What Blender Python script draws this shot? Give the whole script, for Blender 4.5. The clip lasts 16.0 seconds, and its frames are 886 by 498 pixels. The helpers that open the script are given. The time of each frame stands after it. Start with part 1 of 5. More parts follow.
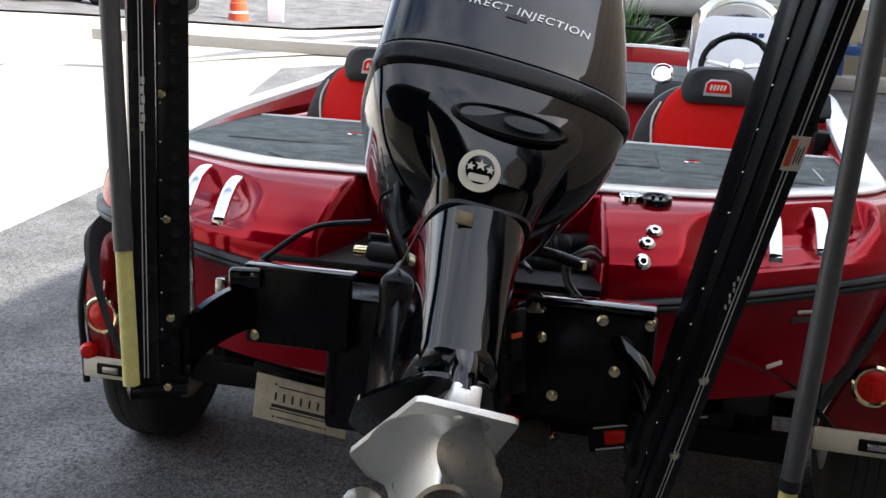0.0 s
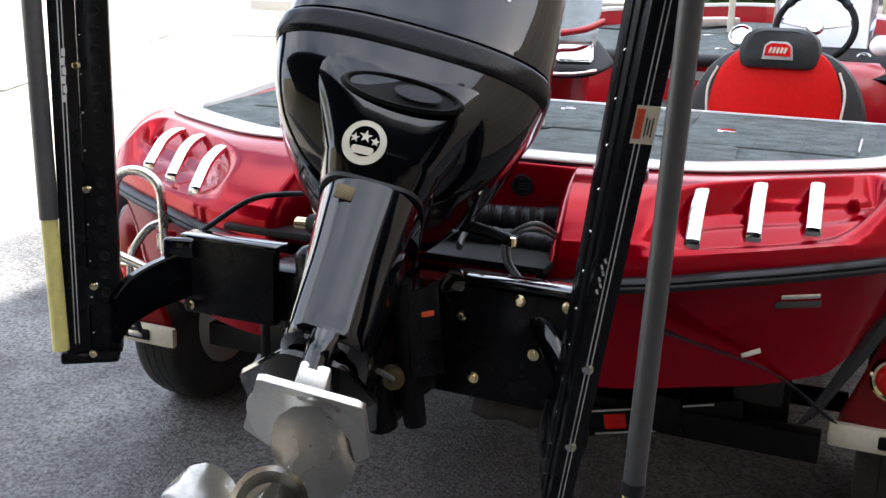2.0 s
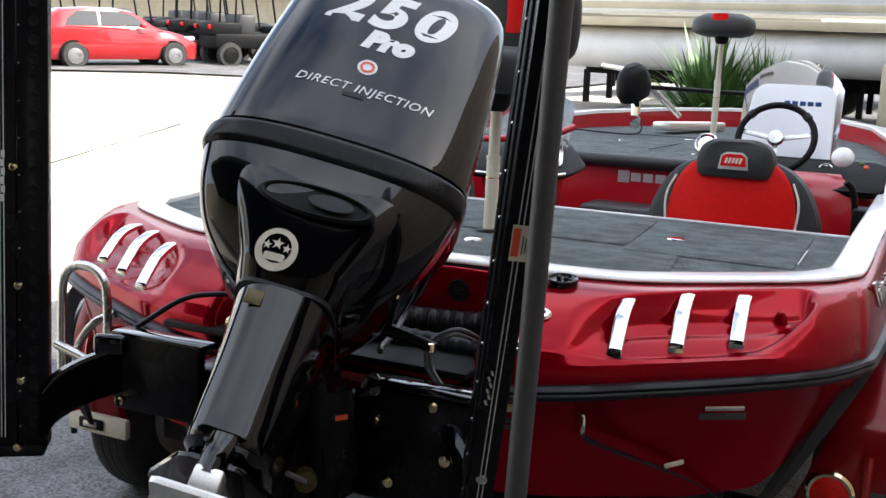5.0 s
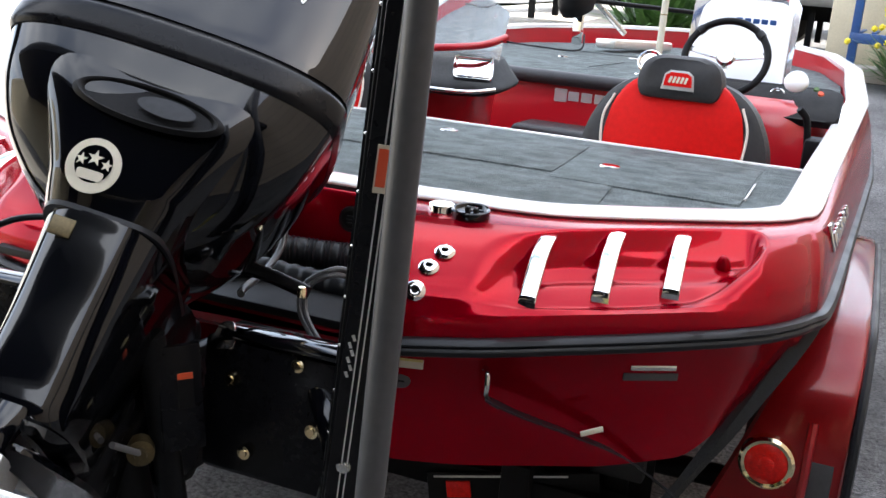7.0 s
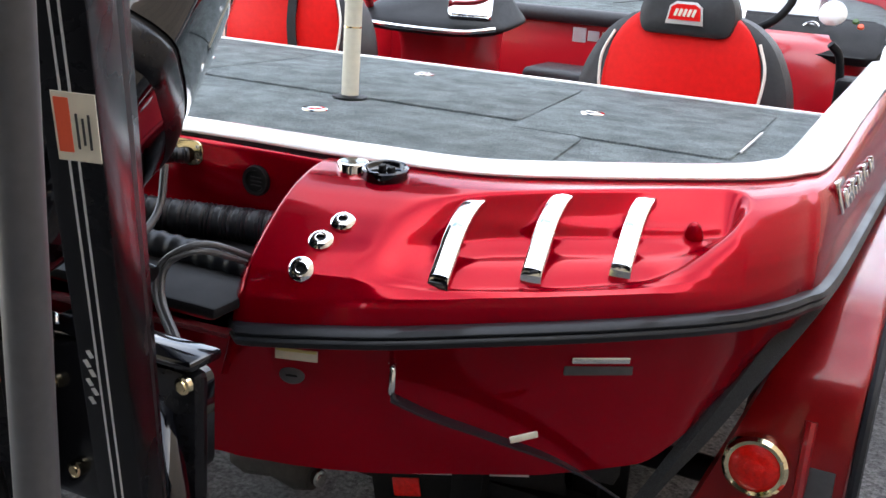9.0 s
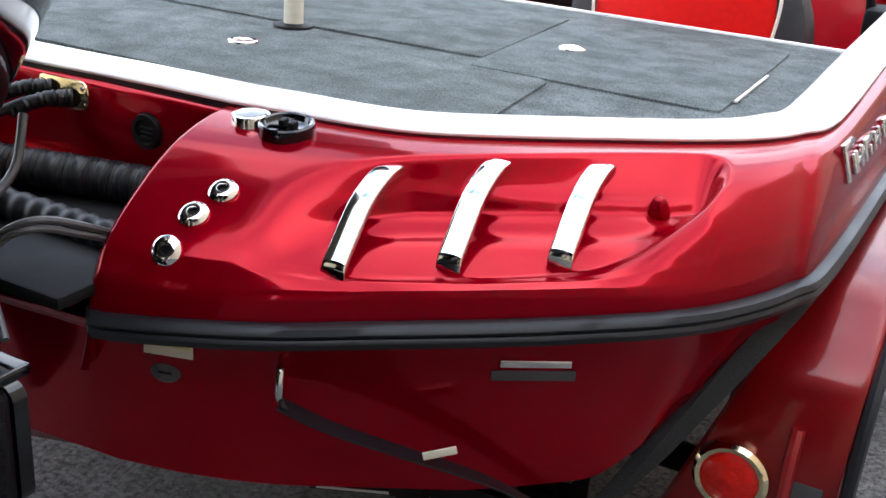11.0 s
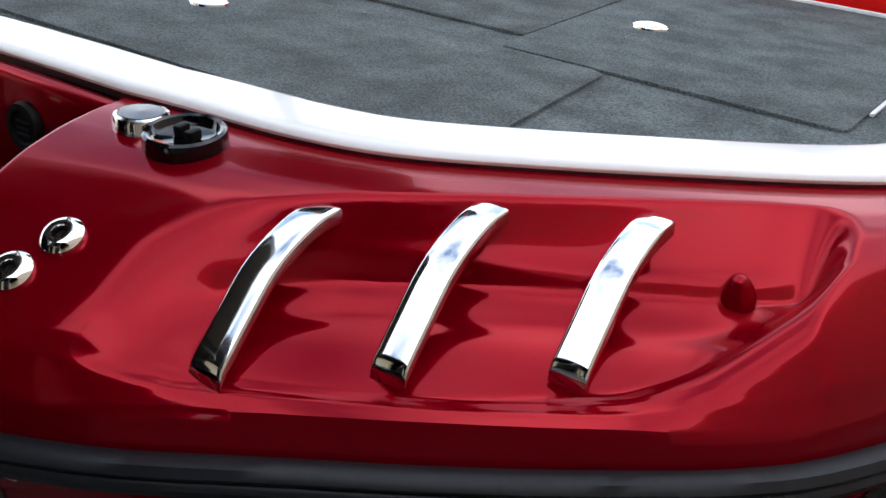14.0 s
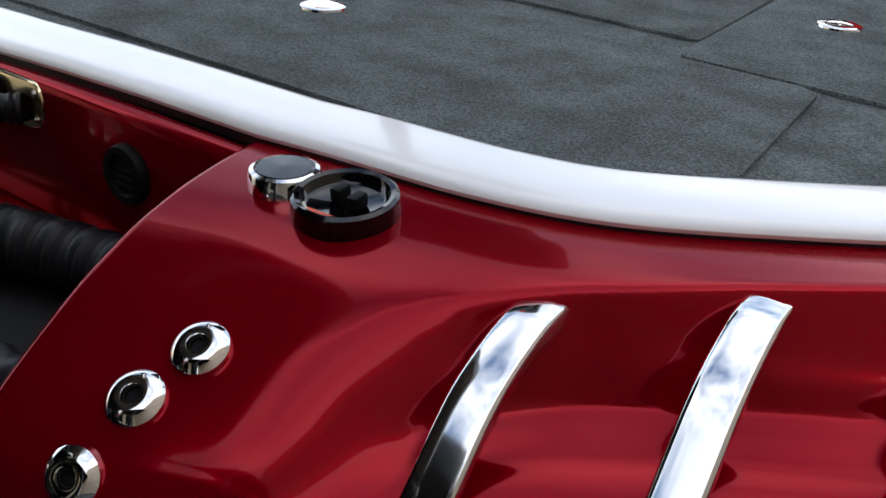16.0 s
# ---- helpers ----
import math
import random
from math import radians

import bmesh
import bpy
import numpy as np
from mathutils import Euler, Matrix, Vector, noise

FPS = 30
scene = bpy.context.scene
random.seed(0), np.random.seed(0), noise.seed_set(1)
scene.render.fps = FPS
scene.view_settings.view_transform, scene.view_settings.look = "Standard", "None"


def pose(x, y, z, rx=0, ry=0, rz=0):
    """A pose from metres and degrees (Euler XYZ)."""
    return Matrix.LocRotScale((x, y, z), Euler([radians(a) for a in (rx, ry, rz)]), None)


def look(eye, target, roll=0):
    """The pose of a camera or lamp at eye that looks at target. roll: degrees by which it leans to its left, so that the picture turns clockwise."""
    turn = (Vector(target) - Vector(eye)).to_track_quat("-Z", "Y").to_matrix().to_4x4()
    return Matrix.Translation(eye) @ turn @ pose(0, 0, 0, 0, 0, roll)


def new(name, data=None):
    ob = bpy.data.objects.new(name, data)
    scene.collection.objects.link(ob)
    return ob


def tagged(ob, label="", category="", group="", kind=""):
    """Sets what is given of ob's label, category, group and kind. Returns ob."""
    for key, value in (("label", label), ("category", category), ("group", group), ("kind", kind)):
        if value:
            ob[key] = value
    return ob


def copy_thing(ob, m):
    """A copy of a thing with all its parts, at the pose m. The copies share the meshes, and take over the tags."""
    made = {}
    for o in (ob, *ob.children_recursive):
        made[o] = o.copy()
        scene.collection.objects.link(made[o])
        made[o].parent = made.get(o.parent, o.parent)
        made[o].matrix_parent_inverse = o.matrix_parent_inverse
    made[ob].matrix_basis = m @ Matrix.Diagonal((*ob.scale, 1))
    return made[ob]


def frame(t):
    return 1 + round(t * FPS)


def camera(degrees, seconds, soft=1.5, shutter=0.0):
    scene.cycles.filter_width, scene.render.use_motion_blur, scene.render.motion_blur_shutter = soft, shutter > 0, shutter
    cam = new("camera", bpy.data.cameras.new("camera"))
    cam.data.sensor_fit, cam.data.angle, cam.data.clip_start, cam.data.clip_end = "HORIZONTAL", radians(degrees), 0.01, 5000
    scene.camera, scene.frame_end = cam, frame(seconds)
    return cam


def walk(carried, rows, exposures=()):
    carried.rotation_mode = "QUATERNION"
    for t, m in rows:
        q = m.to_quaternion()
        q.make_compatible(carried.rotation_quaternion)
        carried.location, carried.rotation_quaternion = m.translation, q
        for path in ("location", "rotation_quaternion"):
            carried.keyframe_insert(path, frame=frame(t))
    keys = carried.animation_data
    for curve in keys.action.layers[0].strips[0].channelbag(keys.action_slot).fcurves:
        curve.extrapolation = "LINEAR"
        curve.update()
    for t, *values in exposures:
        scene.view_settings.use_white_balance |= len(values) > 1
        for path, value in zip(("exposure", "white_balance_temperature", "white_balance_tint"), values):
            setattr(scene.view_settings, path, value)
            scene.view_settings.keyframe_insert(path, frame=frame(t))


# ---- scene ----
cam = camera(46.0, 16.0)
PATH = [
    (0, (0.642, -3.019, 1.488), (0.183, -1.119, 1.064), 3.0),
    (0.5, (0.827, -2.906, 1.501), (0.244, -1.049, 1.041), 2.6),
    (1, (1.013, -2.743, 1.5), (0.289, -0.943, 1.013), 2.3),
    (1.5, (1.116, -2.714, 1.5), (0.34, -0.942, 0.996), 1.9),
    (2, (1.17, -2.744, 1.509), (0.384, -0.974, 1.009), 1.6),
    (2.5, (1.215, -2.774, 1.527), (0.422, -0.997, 1.065), 1.7),
    (3, (1.288, -2.795, 1.546), (0.467, -1.017, 1.138), 2.0),
    (3.5, (1.344, -2.798, 1.562), (0.507, -1.017, 1.206), 2.3),
    (4, (1.377, -2.784, 1.569), (0.539, -0.998, 1.242), 2.6),
    (6.5, (1.362, -2.402, 1.528), (0.61, -0.593, 1.128), 4.7),
    (7, (1.306, -2.259, 1.511), (0.598, -0.451, 1.032), 5.3),
    (7.5, (1.321, -2.126, 1.493), (0.6, -0.337, 0.966), 5.0),
    (8, (1.413, -2.029, 1.493), (0.636, -0.271, 0.94), 4.1),
    (8.5, (1.432, -1.904, 1.479), (0.628, -0.161, 0.919), 3.8),
    (11, (1.455, -1.396, 1.483), (0.61, 0.255, 0.736), 4.5),
    (11.5, (1.41, -1.279, 1.46), (0.581, 0.375, 0.7), 5.1),
    (12, (1.346, -1.156, 1.457), (0.553, 0.505, 0.673), 6.6),
    (12.5, (1.358, -1.046, 1.446), (0.513, 0.583, 0.651), 6.3),
    (13, (1.367, -0.948, 1.433), (0.441, 0.631, 0.627), 5.7),
    (13.5, (1.357, -0.878, 1.423), (0.37, 0.656, 0.602), 5.4),
    (14, (1.318, -0.846, 1.409), (0.322, 0.676, 0.577), 5.3),
    (14.5, (1.274, -0.813, 1.391), (0.26, 0.692, 0.551), 4.6),
    (15, (1.213, -0.789, 1.388), (0.189, 0.698, 0.526), 4.3),
    (15.5, (1.139, -0.758, 1.389), (0.099, 0.706, 0.509), 3.7),
    (16, (1.037, -0.717, 1.38), (-0.005, 0.745, 0.499), 4.0),
]
# the boat stands a little bow-down on its trailer: its own axes against the level ground
LEVEL = pose(0, 0, 0, -3.2)
walk(cam, [(t, LEVEL @ look(eye, target, roll)) for t, eye, target, roll in PATH],
     exposures=[(0, 1.6), (1, 1.6), (2, 2.27), (3, 2.0), (4, 1.6), (6.5, 1.95), (7.5, 2.78), (8.5, 2.75), (11, 2.62), (12.5, 2.15), (14, 1.7), (15.5, 1.4), (16, 1.15)])

# ---- world and sun ----
SUN_EL, SUN_AZ = radians(43), radians(82)  # height, and turn from +y towards +x
world = bpy.data.worlds.new("sky")
scene.world = world
world.use_nodes = True
wn, wl = world.node_tree.nodes, world.node_tree.links
wn.clear()
w_out = wn.new("ShaderNodeOutputWorld")
w_bg = wn.new("ShaderNodeBackground")
w_sky = wn.new("ShaderNodeTexSky")
w_sky.sky_type, w_sky.sun_disc = "NISHITA", False
w_sky.sun_elevation, w_sky.sun_rotation = SUN_EL, SUN_AZ
w_sky.dust_density = 2.0
# broken cloud cover over the blue
w_co = wn.new("ShaderNodeTexCoord")
w_map = wn.new("ShaderNodeMapping")
w_map.inputs["Scale"].default_value = (1.6, 1.6, 3.2)
w_noise = wn.new("ShaderNodeTexNoise")
w_noise.inputs["Scale"].default_value, w_noise.inputs["Detail"].default_value = 1.3, 3
w_ramp = wn.new("ShaderNodeValToRGB")
w_ramp.color_ramp.elements[0].position, w_ramp.color_ramp.elements[1].position = 0.34, 0.66
w_mix = wn.new("ShaderNodeMix")
w_mix.data_type = "RGBA"
w_mix.inputs["B"].default_value = (7.2, 7.5, 8.1, 1)
wl.new(w_co.outputs["Generated"], w_map.inputs["Vector"])
wl.new(w_map.outputs["Vector"], w_noise.inputs["Vector"])
wl.new(w_noise.outputs["Fac"], w_ramp.inputs["Fac"])
wl.new(w_ramp.outputs["Color"], w_mix.inputs["Factor"])
wl.new(w_sky.outputs["Color"], w_mix.inputs["A"])
wl.new(w_mix.outputs["Result"], w_bg.inputs["Color"])
wl.new(w_bg.outputs["Background"], w_out.inputs["Surface"])
w_bg.inputs["Strength"].default_value = 0.12

sun_data = bpy.data.lights.new("sun", "SUN")
sun_data.energy, sun_data.angle, sun_data.color = 4.5, radians(0.5), (1.0, 0.95, 0.86)
sun = new("sun", sun_data)
sun_dir = Vector((math.sin(SUN_AZ) * math.cos(SUN_EL), math.cos(SUN_AZ) * math.cos(SUN_EL), math.sin(SUN_EL)))
sun.matrix_world = look(sun_dir * 40, (0, 0, 0))
scene.view_settings.exposure = 1.5


# ---- materials ----
def mat(name, color, rough=0.5, metal=0.0, coat=0.0, grain=0.0, grain_scale=60.0, stain=0.0, stain_scale=3.0, bump=0.0, bump_scale=200.0,
        rough_var=0.0, spec=0.5, transmission=0.0, flake=0.0, coords="Object", coat_rough=0.03):
    """A node material: base colour with grain and stains at two scales, bump and gloss variation."""
    m = bpy.data.materials.new(name)
    m.use_nodes = True
    n, l = m.node_tree.nodes, m.node_tree.links
    b = n["Principled BSDF"]
    b.inputs["Base Color"].default_value = (*color, 1)
    b.inputs["Roughness"].default_value, b.inputs["Metallic"].default_value = rough, metal
    b.inputs["Coat Weight"].default_value, b.inputs["Coat Roughness"].default_value = coat, coat_rough
    b.inputs["Specular IOR Level"].default_value = spec
    b.inputs["Transmission Weight"].default_value = transmission
    co = n.new("ShaderNodeTexCoord")

    def tex(scale, detail=4.0):
        t = n.new("ShaderNodeTexNoise")
        t.inputs["Scale"].default_value, t.inputs["Detail"].default_value = scale, detail
        l.new(co.outputs[coords], t.inputs["Vector"])
        return t.outputs["Fac"]

    last = None
    for amount, scale in ((grain, grain_scale), (stain, stain_scale)):
        if amount:
            r = n.new("ShaderNodeMapRange")
            r.inputs["From Min"].default_value, r.inputs["From Max"].default_value = 0.3, 0.7
            r.inputs["To Min"].default_value, r.inputs["To Max"].default_value = 1 - amount, 1 + amount
            l.new(tex(scale), r.inputs["Value"])
            mul = n.new("ShaderNodeVectorMath")
            mul.operation = "SCALE"
            if last is None:
                mul.inputs[0].default_value = color
            else:
                l.new(last, mul.inputs[0])
            l.new(r.outputs["Result"], mul.inputs["Scale"])
            last = mul.outputs["Vector"]
    if last is not None:
        l.new(last, b.inputs["Base Color"])
    if rough_var:
        r = n.new("ShaderNodeMapRange")
        r.inputs["From Min"].default_value, r.inputs["From Max"].default_value = 0.3, 0.7
        r.inputs["To Min"].default_value, r.inputs["To Max"].default_value = max(rough - rough_var, 0.01), rough + rough_var
        l.new(tex(7.0, 6.0), r.inputs["Value"])
        l.new(r.outputs["Result"], b.inputs["Roughness"])
    if bump:
        bu = n.new("ShaderNodeBump")
        bu.inputs["Strength"].default_value, bu.inputs["Distance"].default_value = bump, 0.01
        l.new(tex(bump_scale, 6.0), bu.inputs["Height"])
        l.new(bu.outputs["Normal"], b.inputs["Normal"])
    if flake:
        v = n.new("ShaderNodeTexVoronoi")
        v.inputs["Scale"].default_value = 900
        l.new(co.outputs[coords], v.inputs["Vector"])
        r = n.new("ShaderNodeMapRange")
        r.inputs["To Min"].default_value, r.inputs["To Max"].default_value = rough - flake, rough + flake
        l.new(v.outputs["Color"], r.inputs["Value"])
        l.new(r.outputs["Result"], b.inputs["Roughness"])
    return m


RED = mat("red_metal_flake_gelcoat", (0.285, 0.0, 0.007), 0.17, metal=0.55, coat=0.28, grain=0.06, grain_scale=700, stain=0.05, flake=0.04, spec=0.0, coat_rough=0.012)
RED_INT = mat("red_interior_gelcoat", (0.42, 0.004, 0.012), 0.3, coat=0.5, grain=0.06, grain_scale=300, stain=0.08)
WHITE = mat("white_gelcoat", (0.92, 0.92, 0.91), 0.22, coat=0.6, stain=0.04, stain_scale=6, rough_var=0.05)
CARPET = mat("grey_marine_carpet", (0.188, 0.216, 0.216), 0.95, grain=0.5, grain_scale=300, stain=0.28, stain_scale=14, bump=1.0, bump_scale=520, spec=0.15)
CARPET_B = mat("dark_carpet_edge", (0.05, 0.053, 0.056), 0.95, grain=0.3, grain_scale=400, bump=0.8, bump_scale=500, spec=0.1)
BLACK = mat("black_gloss_paint", (0.0016, 0.0019, 0.0030), 0.09, coat=0.75, grain=0.1, grain_scale=200, rough_var=0.02, spec=0.12)
SATIN = mat("satin_black_anodised", (0.005, 0.005, 0.006), 0.26, metal=0.0, rough_var=0.06, grain=0.2, grain_scale=90, spec=0.16)
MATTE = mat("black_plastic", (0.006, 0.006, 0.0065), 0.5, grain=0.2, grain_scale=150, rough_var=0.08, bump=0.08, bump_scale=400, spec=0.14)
RUBBER = mat("black_rubber", (0.011, 0.0125, 0.0155), 0.40, grain=0.2, grain_scale=120, stain=0.2, rough_var=0.08, spec=0.3)
GREYTUBE = mat("grey_composite_tube", (0.055, 0.055, 0.058), 0.42, grain=0.1, grain_scale=80, stain=0.15, rough_var=0.05)
YELLOW = mat("pale_yellow_sleeve", (0.62, 0.56, 0.20), 0.45, grain=0.08, stain=0.12, stain_scale=12)
CHROME = mat("polished_stainless", (0.80, 0.80, 0.79), 0.05, metal=1.0, rough_var=0.03)
STEEL = mat("brushed_stainless", (0.62, 0.61, 0.58), 0.26, metal=1.0, rough_var=0.08, grain=0.06, grain_scale=80)
CAST = mat("cast_grey_alloy", (0.797, 0.783, 0.739), 0.36, metal=0.9, grain=0.1, grain_scale=300, rough_var=0.1, bump=0.1, bump_scale=500)
DULL = mat("dull_dark_brass", (0.10, 0.075, 0.035), 0.45, metal=0.6, grain=0.2, grain_scale=200)
ALLOY = mat("dark_grey_alloy", (0.17, 0.17, 0.175), 0.45, metal=0.3, grain=0.1)
GOLD = mat("yellowed_chrome_bezel", (0.78, 0.66, 0.42), 0.12, metal=1.0, rough_var=0.05)
VINYL_R = mat("red_vinyl", (0.68, 0.005, 0.004), 0.5, spec=0.2, grain=0.06, grain_scale=60, bump=0.12, bump_scale=350, rough_var=0.05)
VINYL_B = mat("charcoal_vinyl", (0.022, 0.022, 0.024), 0.5, grain=0.15, grain_scale=80, bump=0.15, bump_scale=350)
PIPING = mat("cream_piping", (0.75, 0.68, 0.60), 0.5, grain=0.05)
ASPHALT = mat("asphalt", (0.108, 0.106, 0.106), 0.7, grain=0.75, grain_scale=75, stain=0.5, stain_scale=1.6, bump=1.0, bump_scale=90, rough_var=0.15)
CONCRETE = mat("pale_concrete", (0.360, 0.338, 0.302), 0.85, grain=0.12, grain_scale=60, stain=0.15, stain_scale=0.5, bump=0.2, bump_scale=80)
LENS = mat("red_lamp_lens", (0.66, 0.006, 0.003), 0.2, coat=0.4, spec=0.2, grain=0.15, grain_scale=120, bump=0.3, bump_scale=260)
TRAILER = mat("trailer_red_gelcoat", (0.36, 0.004, 0.008), 0.3, metal=0.25, coat=1.0, grain=0.1, grain_scale=600, stain=0.1)
CREAM = mat("cream_label", (0.66, 0.62, 0.50), 0.5, grain=0.05, stain=0.1)
PAPER = mat("weathered_paper", (0.62, 0.57, 0.44), 0.8, grain=0.08, stain=0.15, stain_scale=14)
INK = mat("black_ink", (0.03, 0.03, 0.03), 0.6)
ORANGE = mat("orange_red_label", (0.70, 0.09, 0.03), 0.5)
SILVER = mat("silver_lettering", (0.62, 0.62, 0.60), 0.3, metal=0.4)
TYRE = mat("tyre_rubber", (0.028, 0.027, 0.026), 0.8, grain=0.25, grain_scale=60, stain=0.4, stain_scale=5, bump=0.3, bump_scale=120)
STONE = mat("stone_wall", (0.30, 0.235, 0.175), 0.85, grain=0.2, grain_scale=20, stain=0.3, stain_scale=2.5, bump=0.5, bump_scale=30)
# irregular blocks with dark joints
st_n, st_l = STONE.node_tree.nodes, STONE.node_tree.links
st_b = st_n["Principled BSDF"]
st_from = st_b.inputs["Base Color"].links[0].from_socket
st_v = st_n.new("ShaderNodeTexVoronoi")
st_v.feature = "DISTANCE_TO_EDGE"
st_v.inputs["Scale"].default_value = 1.9
st_r = st_n.new("ShaderNodeMapRange")
st_r.inputs["From Max"].default_value, st_r.inputs["To Min"].default_value = 0.05, 0.3
st_m = st_n.new("ShaderNodeVectorMath")
st_m.operation = "SCALE"
st_c = st_n.new("ShaderNodeTexCoord")
st_l.new(st_c.outputs["Object"], st_v.inputs["Vector"])
st_l.new(st_v.outputs["Distance"], st_r.inputs["Value"])
st_l.new(st_from, st_m.inputs[0])
st_l.new(st_r.outputs["Result"], st_m.inputs["Scale"])
st_l.new(st_m.outputs["Vector"], st_b.inputs["Base Color"])
stone_nodes, stone_links = STONE.node_tree.nodes, STONE.node_tree.links
bricks = stone_nodes.new("ShaderNodeTexBrick")
bricks.inputs["Scale"].default_value, bricks.inputs["Mortar Size"].default_value = 1.0, 0.018
bricks.inputs["Brick Width"].default_value, bricks.inputs["Row Height"].default_value = 0.75, 0.32
bricks.inputs["Color1"].default_value, bricks.inputs["Color2"].default_value, bricks.inputs["Mortar"].default_value = (.60, .47, .36, 1), (.46, .37, .28, 1), (.20, .17, .14, 1)
turned = stone_nodes.new("ShaderNodeMapping")
turned.inputs["Rotation"].default_value = (radians(90), 0, radians(90))
where = stone_nodes.new("ShaderNodeTexCoord")
stone_links.new(where.outputs["Object"], turned.inputs["Vector"])
stone_links.new(turned.outputs["Vector"], bricks.inputs["Vector"])
stone_links.new(bricks.outputs["Color"], stone_nodes["Principled BSDF"].inputs["Base Color"])
LEAF = mat("leaf_green", (0.07, 0.15, 0.035), 0.5, grain=0.3, grain_scale=5)
FLOWER = mat("yellow_flower", (0.75, 0.60, 0.03), 0.6)
BLUE = mat("blue_painted_steel", (0.02, 0.07, 0.22), 0.4, grain=0.1, stain=0.15)
SMOKE = mat("smoked_acrylic", (0.42, 0.40, 0.40), 0.04, transmission=0.9)
GLASS = mat("clear_acrylic", (0.85, 0.85, 0.86), 0.04, transmission=0.9)
DARKGLASS = mat("tinted_glass", (0.02, 0.022, 0.025), 0.05, coat=1.0)
SCREEN = mat("white_dash_panel", (0.78, 0.80, 0.83), 0.25, coat=0.5, stain=0.03)
PONTOON = mat("white_aluminium", (0.72, 0.72, 0.70), 0.35, grain=0.05, stain=0.08)
BEIGE = mat("beige_wall", (0.55, 0.48, 0.34), 0.8, grain=0.06, stain=0.1)
CARRED = mat("car_red", (0.32, 0.004, 0.008), 0.25, coat=1.0, grain=0.03)


# ---- geometry helpers ----
def link(name, bm, material, parent=None, label="", smooth=True):
    me = bpy.data.meshes.new(name)
    bmesh.ops.recalc_face_normals(bm, faces=bm.faces)
    bm.to_mesh(me)
    bm.free()
    for mm in material if isinstance(material, (list, tuple)) else [material]:
        me.materials.append(mm)
    if smooth:
        me.polygons.foreach_set("use_smooth", [True] * len(me.polygons))
        me.set_sharp_from_angle(angle=radians(38))
    ob = new(name, me)
    if parent is not None:
        ob.parent = parent
    if label:
        ob["label"] = label
    return ob


def part(name, bm, material, parent, label="", smooth=True):
    return link(name, bm, material, parent, label, smooth)


def root(name, label, category, m=None, group=""):
    ob = new(name)
    ob.empty_display_size = 0.05
    ob.matrix_world = LEVEL if m is None else LEVEL @ m
    return tagged(ob, label, category, group)


def outside(name, label, category, m, group=""):
    """As root(), for things that stand on the level ground."""
    ob = new(name)
    ob.empty_display_size = 0.05
    ob.matrix_world = m
    return tagged(ob, label, category, group)


def box(sx, sy, sz, at=(0, 0, 0), bevel=0.0, seg=2, rot=None):
    bm = bmesh.new()
    bmesh.ops.create_cube(bm, size=1.0)
    bmesh.ops.scale(bm, vec=(sx, sy, sz), verts=bm.verts)
    if bevel:
        bmesh.ops.bevel(bm, geom=bm.edges[:], offset=bevel, segments=seg, affect="EDGES", profile=0.5)
    if rot is not None:
        bmesh.ops.transform(bm, matrix=rot, verts=bm.verts)
    bmesh.ops.translate(bm, vec=at, verts=bm.verts)
    return bm


def merge(*bms):
    out = bms[0]
    for b in bms[1:]:
        me = bpy.data.meshes.new("tmp")
        b.to_mesh(me)
        b.free()
        out.from_mesh(me)
        bpy.data.meshes.remove(me)
    return out


def moved(bm, m):
    bmesh.ops.transform(bm, matrix=m, verts=bm.verts)
    return bm


def loft(rings, cap=True, closed=True):
    """Skin over rings of equal length."""
    bm = bmesh.new()
    rows = [[bm.verts.new(p) for p in ring] for ring in rings]
    n = len(rows[0])
    for a, b in zip(rows, rows[1:]):
        for i in range(n if closed else n - 1):
            j = (i + 1) % n
            bm.faces.new((a[i], a[j], b[j], b[i]))
    if cap and closed:
        bm.faces.new(rows[0][::-1])
        bm.faces.new(rows[-1])
    return bm


def catmull(pts, n):
    """n points per span along a smooth curve through pts."""
    pts = [Vector(p) for p in pts]
    out = []
    for i in range(len(pts) - 1):
        p0 = pts[i - 1] if i else 2 * pts[0] - pts[1]
        p1, p2 = pts[i], pts[i + 1]
        p3 = pts[i + 2] if i + 2 < len(pts) else 2 * p2 - p1
        for k in range(n):
            f = k / n
            out.append(0.5 * (2 * p1 + (p2 - p0) * f + (2 * p0 - 5 * p1 + 4 * p2 - p3) * f * f + (3 * p1 - p0 - 3 * p2 + p3) * f ** 3))
    out.append(pts[-1])
    return out


def tube(pts, r, sides=12, smooth=6, cap=True):
    """A round tube along a curve; r is a number or a function of 0..1."""
    path = catmull(pts, smooth) if smooth > 1 and len(pts) > 2 else [Vector(p) for p in pts]
    rings, up = [], None
    for i, p in enumerate(path):
        d = (path[min(i + 1, len(path) - 1)] - path[max(i - 1, 0)]).normalized()
        if up is None:
            up = Vector((0, 0, 1)) if abs(d.z) < 0.9 else Vector((1, 0, 0))
        side = d.cross(up).normalized()
        up = side.cross(d).normalized()
        rr = r(i / (len(path) - 1)) if callable(r) else r
        rings.append([p + rr * (math.cos(a) * side + math.sin(a) * up) for a in (2 * math.pi * k / sides for k in range(sides))])
    return loft(rings, cap)


